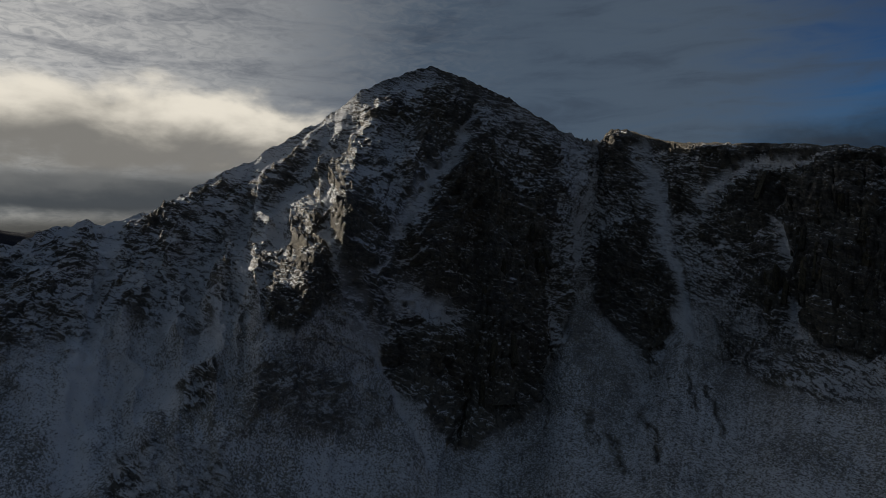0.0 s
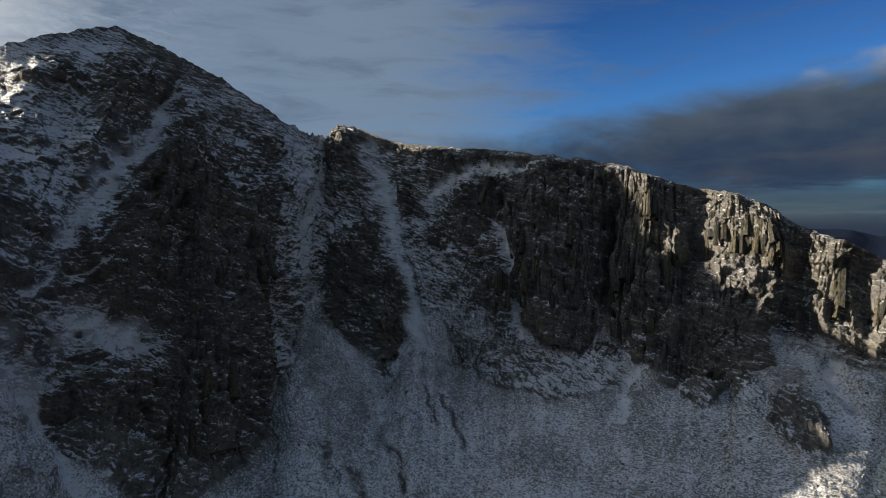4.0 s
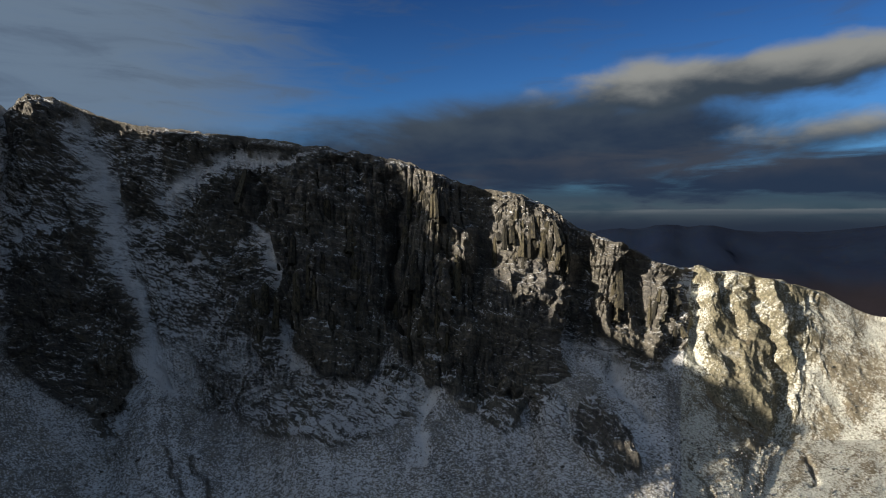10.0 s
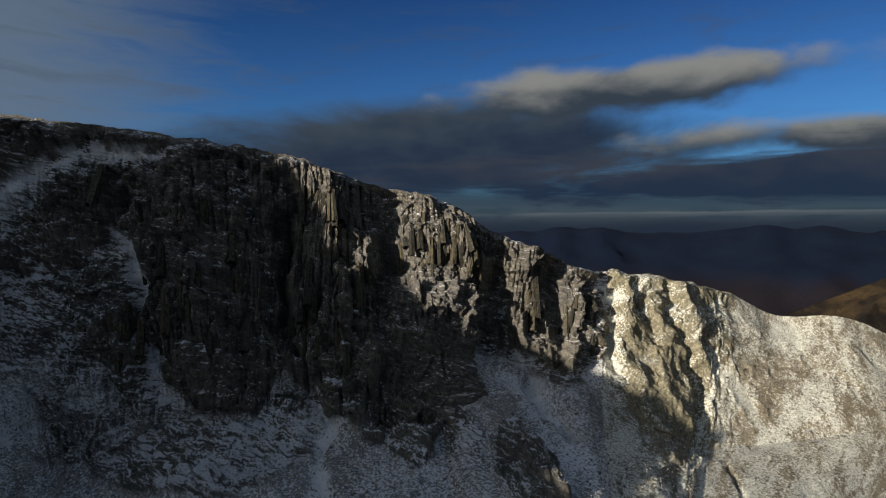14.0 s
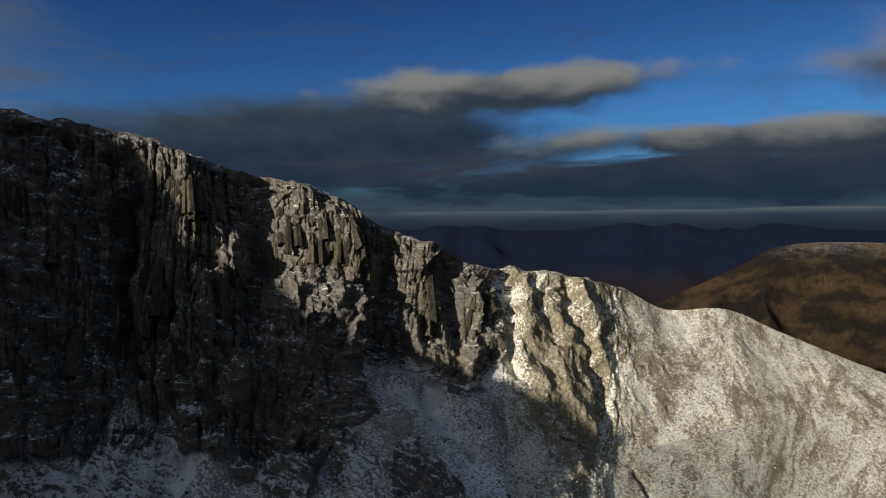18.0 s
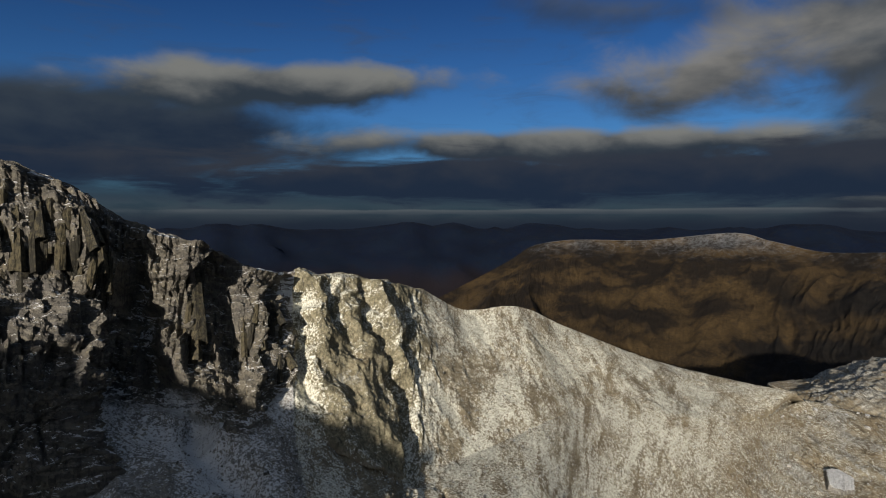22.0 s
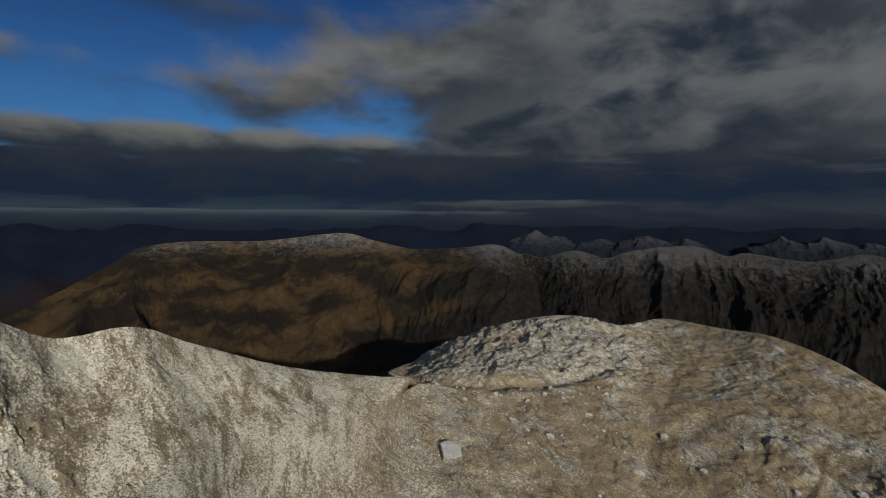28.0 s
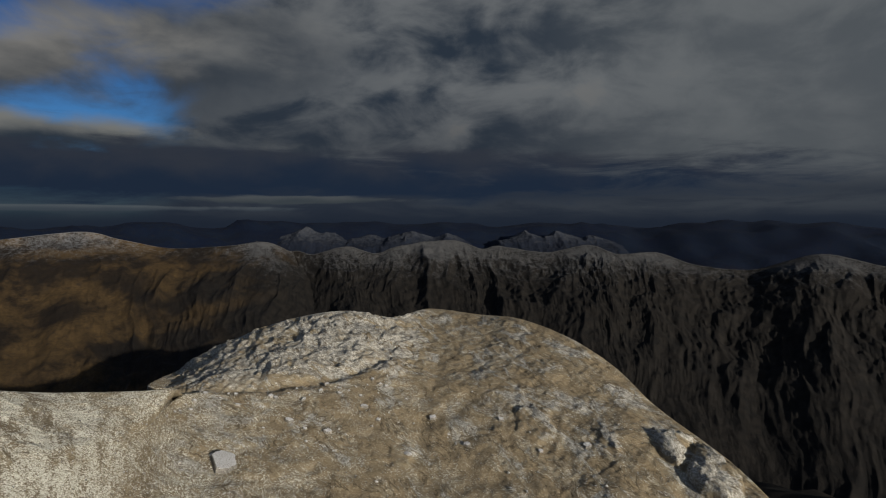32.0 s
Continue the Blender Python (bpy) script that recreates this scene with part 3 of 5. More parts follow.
count = np.concatenate([[0], np.cumsum(np.diff(run) / pace[1:])])
U = np.interp(np.arange(0, count[-1]), count, fine_u)
S = np.interp(U, fine_u, run)


def along(values):
    """Values at chosen knot numbers, spread over the whole sheet."""
    return np.interp(U, [v[0] for v in values], [v[1] for v in values])


# 1: sheer columnar crag, 0: open slope
CLIFF = along([(0, 0.25), (6, 0.45), (8, 0.8), (10, 0.6), (11, 0.5), (14, 0.9), (18.6, 1.0), (19.3, 0.7), (22, 0.6), (23.6, 0.5), (24.4, 0.05), (28, 0.0), (44, 0.0)])
GRASS = along([(0, 0.0), (21.8, 0.0), (22.6, 0.45), (24.5, 0.4), (26.5, 0.40), (28.5, 0.50), (31, 0.68), (33, 0.82), (44, 0.88)])

N_BACK, N_FACE, N_SLOPE = 24, 190, 130
crest, foot, toe = (through_knots(line, U) for line in LINES)
# the open shoulder is one even slope
even_part = (smooth(U, 24.2, 24.9) * smooth(U, 32.2, 30.2))[:, None]
for line in (foot, toe):
    span = np.exp(-(np.arange(-90, 91) / 40.0) ** 2)
    padded = np.pad(line, ((90, 90), (0, 0)), mode="edge")
    soft_line = np.stack([np.convolve(padded[:, k], span / span.sum(), mode="valid") for k in range(3)], 1)
    line += (soft_line - line) * even_part


def base_sheet():
    inward = foot - crest
    inward[:, 2] = 0
    inward /= np.linalg.norm(inward, axis=1)[:, None]
    rows, part = [], []
    for k in range(N_BACK, 0, -1):
        d = 2.0 + 260.0 * (k / N_BACK) ** 2
        p = crest - inward * d
        p[:, 2] -= (0.35 + 0.75 * smooth(U, 39.0, 40.5)) * d + 5.0 * (1 - math.exp(-d / 8.0))
        rows.append(p)
        part.append(-k / N_BACK)
    for k in range(N_FACE):
        v = k / (N_FACE - 1)
        h = v ** (1.0 + 0.35 * CLIFF)
        p = crest + (foot - crest) * h[:, None]
        p[:, 2] = crest[:, 2] + (foot[:, 2] - crest[:, 2]) * v
        rows.append(p)
        part.append(v)
    for k in range(1, N_SLOPE + 1):
        v = (k / N_SLOPE) ** 1.15
        p = foot + (toe - foot) * v
        p[:, 2] = foot[:, 2] + (toe[:, 2] - foot[:, 2]) * (v - 0.12 * math.sin(math.pi * v) * -1)
        rows.append(p)
        part.append(1 + v)
    return np.stack(rows), np.array(part)


SHEET, PART = base_sheet()


def normals(p):
    du, dv = np.gradient(p, axis=1), np.gradient(p, axis=0)
    n = np.cross(du, dv)
    n /= np.linalg.norm(n, axis=2)[..., None] + 1e-9
    return n


NORMAL = normals(SHEET)
if NORMAL[N_BACK + 100, :, 2].mean() < 0:
    NORMAL = -NORMAL
    FLIP = True
else:
    FLIP = False

grid_v = PART[:, None]
face = smooth(grid_v, -0.05, 0.02) * (1 - smooth(grid_v, 0.95, 1.1))
x, y, z = SHEET[..., 0], SHEET[..., 1], SHEET[..., 2]
cl = CLIFF[None, :] * face
DOWN = 185.0
wander = 6.0 * fbm(x / 24, y / 24, z / 24, 3, 0.6)


def stroke(points, width):
    """1 along a line of (knot number, share of the way down), fading to the sides."""
    out = np.zeros(x.shape)
    pts = [(float(np.interp(u, fine_u, run)), v * DOWN) for u, v in points]
    lo, hi = min(p[0] for p in pts) - 3 * width - 12, max(p[0] for p in pts) + 3 * width + 12
    c0, c1 = np.searchsorted(S, [lo, hi])
    px, py = S[None, c0:c1] + wander[:, c0:c1], grid_v * DOWN
    best = np.full(px.shape, 1e9)
    for (ax, ay), (bx, by) in zip(pts[:-1], pts[1:]):
        ex, ey = bx - ax, by - ay
        t = np.clip(((px - ax) * ex + (py - ay) * ey) / (ex * ex + ey * ey), 0, 1)
        best = np.minimum(best, (px - ax - t * ex) ** 2 + (py - ay - t * ey) ** 2)
    out[:, c0:c1] = np.exp(-best / width ** 2)
    return out


push = np.zeros(x.shape)
gully_mask = np.zeros(x.shape)
BARE = np.zeros(x.shape)
CRAGS = np.zeros(x.shape)
ragged = 5.0 * fbm(x / 11, y / 11, z / 8 + 3, 4, 0.6)


def gully(width, depth, snow, *points):
    """A gully or chute and how much snow it holds; with less than none it is a bare washed-out groove."""
    g = stroke(points, width)
    push[...] -= depth * g
    BARE[...] -= snow * g
    gully_mask[...] = np.maximum(gully_mask, g * max(snow, 0))


def rib(width, height, rock, *points):
    """A rib or buttress and how bare of snow it is."""
    g = stroke(points, width)
    push[...] += height * g
    BARE[...] += rock * g


def outcrop(rock, height, points):
    """Rock that stands out of the snow inside an outline of (knot number, share of the way down)."""
    pts = [(float(np.interp(u, fine_u, run)), v * DOWN) for u, v in points]
    c0, c1 = np.searchsorted(S, [min(p[0] for p in pts) - 25, max(p[0] for p in pts) + 25])
    px, py = S[None, c0:c1] + 0.5 * wander[:, c0:c1], np.broadcast_to(grid_v * DOWN, (len(PART), c1 - c0)) + 0.6 * ragged[:, c0:c1]
    inside, far = np.zeros(px.shape, bool), np.full(px.shape, 1e9)
    for (ax, ay), (bx, by) in zip(pts, pts[1:] + pts[:1]):
        ex, ey = bx - ax, by - ay
        t = np.clip(((px - ax) * ex + (py - ay) * ey) / (ex * ex + ey * ey + 1e-9), 0, 1)
        far = np.minimum(far, (px - ax - t * ex) ** 2 + (py - ay - t * ey) ** 2)
        if abs(ey) > 1e-9:
            inside ^= ((ay > py) != (by > py)) & (px < ax + ex * (py - ay) / ey)
    depth = np.where(inside, 1, -1) * np.sqrt(far) + 0.6 * ragged[:, c0:c1]
    m = smooth(depth, -3.0, 3.0)
    CRAGS[:, c0:c1] = np.maximum(CRAGS[:, c0:c1], rock * m)
    push[:, c0:c1] += height * smooth(depth, -4.0, 5.0) * (0.6 + 0.4 * smooth(depth, 0, 18))


# gullies and chutes: width, depth, snow, then knot numbers and shares of the way down
gully(5, 4, 0.9, (7.73, 0.08), (7.3, 0.31), (6.71, 0.49), (6.36, 0.6), (6.09, 0.71))
gully(10, 4, 0.4, (5.44, 0.03), (5, 0.15), (4.63, 0.35), (4.31, 0.6), (3.9, 0.92), (2.95, 1.27), (1.6, 1.55))
gully(6, 6, 0.5, (5.26, 0.58), (5.45, 0.71), (5.75, 0.83), (6.01, 0.94), (6.4, 1.17), (7.1, 1.37))
gully(12, 4, 0.4, (4.18, 0.37), (3.78, 0.53), (3.35, 0.85), (2.62, 1.18), (1.81, 1.41))
gully(8, 3, 0.6, (2.65, 0.04), (2.48, 0.59), (2.32, 1.02), (2, 1.37))
gully(9, 4, 0.6, (9.9, 0.03), (10.1, 0.27), (10.7, 0.6))
gully(7, 5, 1, (10.9, 0), (10.6, 0.19), (10.62, 0.44), (10.62, 0.67), (10.6, 0.9), (10.8, 1.15))
gully(8, 5, 1, (12.67, 0.04), (12.75, 0.42), (12.85, 0.6), (13.11, 0.78), (13.2, 1))
gully(6, 2, 1, (13.52, 0.3), (13.84, 0.18), (14.23, 0.08), (14.7, 0.09), (14.98, 0.05))
gully(4, 10, 0, (15.82, 0.1), (15.8, 0.4), (15.93, 0.61), (16.1, 0.79))
gully(4, 4, 0.8, (16.1, 0.79), (16.5, 0.99), (16.3, 1.3))
gully(11, 14, 0, (17.36, 0.02), (17.38, 0.3), (17.25, 0.6))
gully(7, 11, 0.1, (18.85, 0.03), (19.45, 0.5), (19.75, 0.9), (20.6, 1.2))
gully(4, 5, 0.3, (20.45, 0.05), (20.5, 0.5), (20.6, 0.95))
gully(6, 5, 0.7, (21.99, 0.05), (22.14, 0.48), (22.2, 0.79))
gully(4.5, 8, 0.2, (22.98, 0.05), (23.16, 0.35), (23.44, 0.56), (23.66, 0.75), (23.84, 1.04))
gully(3, 1.5, 0.6, (22.75, 0.05), (22.8, 0.4))
gully(5, 0.4, 0.9, (25.12, 0), (25.35, 0.38), (25.52, 0.76))
gully(5, 0.6, 0.9, (23.6, 0.45), (24.36, 0.67), (24.82, 0.91), (25.5, 1.45))
gully(2.6, 4, -1.1, (11.69, 1.63), (12.05, 1.79))
gully(2.6, 4, -1.1, (12.18, 1.47), (12.87, 1.75))
gully(2.6, 4, -1.1, (13.56, 1.28), (13.89, 1.5))
gully(2.4, 3.5, -1.1, (10.33, 1.32), (10.43, 1.51))
gully(2.4, 3.5, -1.1, (11.41, 1.56), (11.53, 1.68))
gully(2, 3, -1.1, (13.29, 1.3), (13.37, 1.43))
gully(2.4, 3.5, -1.1, (22.28, 1.4), (22.63, 1.52))
gully(1.3, 1.5, -0.7, (28.02, 1.26), (28.17, 1.36))
gully(1.8, 2.5, -0.9, (24.37, 1.16), (24.6, 1.4))
gully(9, 7, 0.2, (30.6, 0.9), (31.6, 0.92), (32.98, 0.94), (33.98, 0.93), (35, 0.74))
gully(4, 4, 0.9, (14.4, 0.34), (14.63, 0.53), (14.66, 0.76), (14.75, 0.91))
gully(5, 12, -0.2, (15.77, 0.31), (15.84, 0.52), (15.88, 0.72))
gully(4, 6, 0.0, (15.48, 0.06), (15.56, 0.25), (15.69, 0.38))
gully(9, 2, 0.9, (6.42, 0.79), (6.77, 0.79), (7.55, 0.78))
gully(11, 3, 0.1, (5.62, 0.08), (5.48, 0.19), (5.26, 0.32), (4.88, 0.44), (4.68, 0.52), (4.38, 0.61), (4.11, 0.78))
gully(5, 4, 0.8, (19.41, 0.25), (19.55, 0.51), (19.96, 0.87), (20.24, 1.03))
gully(8, 2, 0.3, (18.6, 0.86), (19.6, 1.0), (20.22, 1.08), (20.81, 1.3))
gully(4, 3, 0.8, (22.42, 0.04), (22.66, 0.33), (22.83, 0.5))
# ribs and buttresses: width, height, bareness
rib(7, 7, 0.14, (7.46, 0.25), (7.34, 0.43), (7.2, 0.57))
rib(7, 6, 0.14, (5.85, 0.48), (5.67, 0.59), (5.54, 0.7))
rib(8, 5, 0.14, (4.91, 0.04), (4.52, 0.25), (4.27, 0.53), (3.76, 0.84))
rib(10, 7, 0.05, (6.12, 0.08), (5.85, 0.33), (5.63, 0.5), (5.08, 0.71), (4.81, 0.96))
rib(16, 12, 0.28, (8, 0.2), (8.2, 0.4), (8.4, 0.8), (8.4, 1.1))
rib(9, 6, 0.21, (9.3, 0.5), (9.3, 1.1))
rib(8, 5, 0.17, (12, 0), (12.2, 0.15), (12.15, 0.35), (12, 0.7), (12.1, 0.98))
rib(7, 5, 0, (13.72, 0.46), (14, 0.59), (14.29, 0.7), (14.69, 0.96))
rib(12, 7, 0.21, (15, 0.02), (15.1, 0.5), (15.2, 0.95))
rib(13, 10, 0.21, (16.6, 0), (16.6, 0.5), (16.8, 1))
rib(15, 5, 0.21, (18.1, 0), (18.15, 0.5), (18.2, 1))
rib(3.5, 6, 0.21, (20, 0), (20.05, 0.5))
rib(4, 6, 0.17, (20.9, 0.15), (20.9, 0.6), (20.8, 0.85))
rib(4, 5, 0.17, (21.4, 0.2), (21.4, 0.7))
rib(7, 4, -0.03, (22.3, 0.02), (22.4, 0.38), (22.45, 0.71), (22.9, 0.98))
rib(7, 4, -0.03, (23.05, 0), (23.28, 0.3), (23.6, 0.55))
rib(6, 2.5, 0.02, (22.85, 0.45), (23, 0.71), (23.5, 0.92))
rib(12, 3, 0.26, (19.75, 1.2), (20, 1.34), (20.35, 1.5))
# crags: bareness, height, outline
outcrop(0.85, 7, [(7.26, 0.4), (7.83, 0.28), (8.37, 0.34), (8.98, 0.35), (9.28, 0.49), (9.74, 0.69), (9.34, 0.82), (10.02, 1.21), (8.72, 1.17), (8.19, 1.29), (6.77, 1.2), (6.25, 1.08), (6.16, 0.97), (6.35, 0.89), (7.17, 0.83), (7.71, 0.76), (7.42, 0.74), (6.85, 0.76), (6.75, 0.71), (6.75, 0.62), (6.96, 0.53), (7.19, 0.44)])
outcrop(0.6, 4, [(6.68, 0.23), (6.83, 0.11), (7.19, 0.01), (7.71, 0), (7.9, 0.08), (7.55, 0.19), (7.19, 0.3), (6.83, 0.36), (6.68, 0.32)])
outcrop(0.5, 3, [(6.07, 0.07), (6.33, 0.03), (6.57, 0.1), (6.23, 0.18), (6.05, 0.14)])
outcrop(0.5, 4, [(5.24, 0.37), (5.4, 0.27), (5.89, 0.26), (6.16, 0.24), (6.19, 0.37), (5.94, 0.37), (5.6, 0.46)])
outcrop(0.6, 6, [(5.55, 0.53), (5.67, 0.46), (6.01, 0.42), (6.14, 0.53), (6.44, 0.64), (6.09, 0.71), (5.72, 0.74), (5.45, 0.65), (5.24, 0.55), (5.35, 0.53)])
outcrop(0.6, 4, [(4.53, 0.29), (4.65, 0.17), (4.79, 0.18), (4.73, 0.24), (4.86, 0.32), (4.59, 0.31), (4.42, 0.37)])
outcrop(0.55, 5, [(4.7, 0.58), (4.73, 0.53), (5.08, 0.52), (5.28, 0.69), (5.24, 0.81), (4.94, 0.94), (4.81, 0.99), (4.41, 0.92), (4.42, 0.81), (4.53, 0.7)])
outcrop(0.5, 3, [(4.24, 0.61), (4.38, 0.56), (4.45, 0.63), (4.32, 0.72)])
outcrop(0.14, 4, [(4.24, 1.11), (4.6, 1.07), (5.02, 1.08), (5.35, 1.14), (6.05, 1.1), (6.7, 1.25), (6.66, 1.41), (4, 1.36), (4.15, 1.22)])
outcrop(0.5, 3, [(3.06, 0), (3.31, 0), (3.88, 0.01), (3.95, 0.12), (3.52, 0.28), (3.11, 0.26)])
outcrop(0.45, 3, [(3.42, 1.17), (3.67, 1.08), (3.92, 1.06), (3.86, 1.21), (3.52, 1.27)])
outcrop(0.25, 3, [(2.52, 1.36), (3.29, 1.37), (3.98, 1.4), (4.12, 1.59), (2.38, 1.57)])
outcrop(0.65, 7, [(11.27, 0.94), (11.29, 0.63), (11.66, 0.5), (12.39, 0.5), (12.82, 0.6), (12.96, 0.8), (12.78, 1.01), (12.48, 1.15), (11.71, 1.03), (11.5, 0.99)])
outcrop(0.5, 5, [(10.62, 0.14), (11.35, 0), (11.88, 0), (12.41, 0), (12.48, 0.13), (12.12, 0.23), (11.78, 0.26)])
outcrop(0.6, 5, [(7.8, 0.4), (8.09, 0.42), (8.4, 0.49), (8.72, 0.55), (8.9, 0.62), (9, 0.7), (9.83, 0.74), (9.94, 0.84), (9.28, 0.86), (9.22, 0.96), (9.56, 1.18), (8.14, 0.96)])
outcrop(0.5, 3, [(8.77, 0.35), (9.31, 0.26), (9.53, 0.38), (9.53, 0.45), (8.9, 0.5)])
outcrop(0.5, 3, [(13.04, 0.01), (13.44, 0), (13.44, 0.26), (13.43, 0.35), (13.14, 0.39), (12.92, 0.34)])
outcrop(0.6, 4, [(13.64, 0.03), (13.87, 0), (14.21, 0.01), (14.24, 0.05), (13.82, 0.15), (13.6, 0.22), (13.56, 0.13)])
outcrop(0.75, 5, [(13.85, 0.28), (14.03, 0.21), (14.25, 0.16), (14.52, 0.15), (14.49, 0.3), (14.31, 0.38), (14.12, 0.47), (14.02, 0.52), (13.91, 0.46), (13.8, 0.51), (13.47, 0.49), (13.53, 0.38), (13.79, 0.33)])
outcrop(1.0, 7, [(14.58, 0.15), (14.74, 0.13), (15.02, 0.05), (15.19, 0.08), (15.32, 0.17), (15.45, 0.22), (15.56, 0.38), (15.68, 0.6), (15.76, 0.87), (15.56, 1.01), (15.28, 1.04), (14.97, 0.95), (14.79, 0.84), (14.75, 0.71), (14.69, 0.61), (14.69, 0.48), (14.49, 0.34)])
outcrop(0.7, 4, [(13.99, 0.54), (14.2, 0.48), (14.45, 0.49), (14.62, 0.65), (14.65, 0.79), (14.7, 0.92), (14.61, 0.93), (14.39, 0.81), (14.28, 0.69)])
outcrop(1.0, 6, [(15.5, 0.04), (15.76, 0.01), (17.04, 0), (17.12, 0.29), (17, 0.67), (17.03, 1.04), (16.71, 1.01), (16.31, 0.93), (16.04, 0.87), (15.81, 0.77), (15.66, 0.45), (15.56, 0.25)])
outcrop(1.0, 7, [(17.08, 0), (17.57, 0.01), (18.09, 0.11), (18.66, 0.17), (18.51, 0.52), (18.54, 0.75), (17.98, 0.81), (18.58, 1.12), (17.71, 0.97), (17.42, 0.9), (17.17, 1), (16.95, 1.05)])
outcrop(0.28, 3, [(13.63, 0.83), (14.33, 0.87), (14.9, 0.96), (15.44, 1.04), (16.15, 0.92), (16.54, 0.98), (16.41, 1.12), (15.82, 1.24), (15.16, 1.3), (14.51, 1.19), (14.14, 1.09), (13.74, 0.93)])
outcrop(0.6, 5, [(17.25, 0.94), (17.49, 0.89), (18.04, 0.97), (17.82, 1.12), (17.55, 1.19), (17.28, 1.08), (17.04, 1.08)])
outcrop(0.6, 3, [(18.54, 0.21), (19.83, 0.12), (20.53, 0.08), (21.66, 0.13), (22.06, 0.41), (22.11, 0.68), (21.7, 0.8), (20.74, 1.05), (20.48, 1.05), (20.3, 0.84), (19.8, 0.81), (19.45, 0.83)])
outcrop(0.65, 5, [(19.45, 1.29), (19.8, 1.26), (20.15, 1.33), (20.44, 1.36), (20.43, 1.49), (20.04, 1.51), (19.54, 1.46), (19.34, 1.36)])
outcrop(0.32, 1, [(18.01, 0.9), (19.45, 1.29), (19.23, 1.39), (18.47, 1.26)])
outcrop(0.30, 1.5, [(22.08, 0.14), (22.52, 0.06), (22.74, 0.32), (22.86, 0.62), (23.35, 0.84), (23.72, 1.06), (23.44, 1.17), (22.79, 1.1), (22.45, 0.95), (22.23, 0.69)])
outcrop(0.45, 3, [(22.81, 0.06), (22.98, 0.05), (23.11, 0.32), (23.49, 0.5), (23.44, 0.56), (23.04, 0.49), (22.79, 0.35)])

outcrop(0.5, 9, [(41.1, 0.55), (41.3, 0.38), (41.55, 0.2), (41.6, 0.75), (41.35, 0.72)])
outcrop(0.5, 11, [(41.62, 0.16), (41.9, 0.1), (42.3, 0.25), (42.3, 0.7), (41.9, 0.85), (41.66, 0.75)])
outcrop(0.4, 3, [(38.5, 1.05), (39.1, 1.0), (39.4, 1.15), (39.0, 1.25), (38.5, 1.22)])
outcrop(0.4, 3, [(40.2, 0.95), (40.7, 0.9), (40.8, 1.05), (40.3, 1.08)])
outcrop(0.4, 2, [(35.4, 1.38), (36.0, 1.36), (36.1, 1.48), (35.5, 1.5)])
BARE += 0.45 * stroke([(5.3, 0.3), (4.9, 0.44), (4.65, 0.54), (4.4, 0.64)], 16)
bare_line = along([(0, -0.05), (3, -0.1), (6, -0.1), (7.4, 0.0), (8, 0.15), (9.3, 0.15), (10.0, 0.0), (11.5, 0.05), (14, 0.1), (15, 0.35), (16, 0.5), (19, 0.5), (21.4, 0.4), (22, 0.2), (22.6, 0.05), (23.8, 0.0), (24.5, 0.12), (28, 0.1), (30, 0.2), (44, 0.25)])
warp_v = grid_v + 0.10 * fbm(x / 45, y / 45, z / 45 + 2, 3)
rock_zone = 1 - smooth(warp_v, 0.88, 1.08)
BARE += CRAGS + bare_line[None, :] * rock_zone + along([(0, 0.18), (7, 0.22), (9, 0.28), (14, 0.32), (23.8, 0.32), (23.95, 0), (44, 0)])[None, :] * (1 - rock_zone)
hump = smooth(U[None, :], 30.3, 31.2) * smooth(U[None, :], 36.5, 35.0) * smooth(grid_v, 0.97, 0.84)
BARE = BARE + 0.8 * hump
# snow left off the crag's top rim, to stand in for the shade there
BARE = BARE + 1.0 * smooth(U[None, :], 11.5, 12.0) * smooth(U[None, :], 21.5, 20.5) * smooth(grid_v, 0.07, 0.03)
BARE += 0.26 * fbm(x / 38, y / 38, z / 38, 3) * (1 - 0.6 * smooth(np.abs(U[None, :] - 34), 9, 6))
lump = fbm(x / 24, y / 24, z / 20 + 5, 4, 0.55)
crag = smooth(lump, 0.10, 0.32) * along([(0, 1), (12.5, 1), (14, 0.3), (22, 0.2), (24, 0), (44, 0)])[None, :] * (1 - gully_mask) * (1 - smooth(grid_v, 1.1, 1.6))
BARE = np.clip(BARE + 0.28 * crag, -0.35, 1)
push += 2.5 * crag
rocky = np.clip(BARE, 0, 1) * (1 - 0.7 * gully_mask)

SCREE = np.clip(np.maximum(0.8 * gully_mask * smooth(fbm(x / 9, y / 9, z / 9, 3), -0.7, 0.1), smooth(warp_v, 0.78, 0.98)) * (1 - smooth(CRAGS + 0.5 * np.clip(BARE - 0.4, 0, 1), 0.12, 0.45)), 0, 1)
# loose ground lies evenly
push *= 1 - 0.25 * SCREE

# broad lumps, then joints, ledges and columns where rock shows
crease = fbm(x / 48 + 3, y / 48, z / 75, 2, 0.5, True)
push += 6.0 * crease * cl * (1 - 0.75 * smooth(U[None, :], 21.4, 22.2)) * (1 - 0.7 * gully_mask)
push += 6.0 * fbm(x / 60, y / 60, z / 90, 3) * (0.2 + 0.8 * face) * (0.3 + 0.7 * CLIFF[None, :])
down = grid_v * DOWN
spine = fbm((S[None, :] + 1.5 * wander) / 34, down / 110, 0 * x + 4, 4, 0.5, True)
push += along([(0, 8.0), (7, 8.5), (9, 4.0), (13, 3.0), (14.5, 2.0), (24, 1.5), (24.8, 0.8), (30, 0.5), (44, 0.5)])[None, :] * spine * (0.25 + 0.75 * smooth(grid_v, 0.0, 0.3)) * (1 - 0.75 * smooth(grid_v, 0.9, 1.5)) * (1 - 0.7 * gully_mask)
tall = smooth(U[None, :], 15.6, 16.0) * smooth(U[None, :], 22.2, 21.6) * smooth(grid_v, 0.55, 0.35)
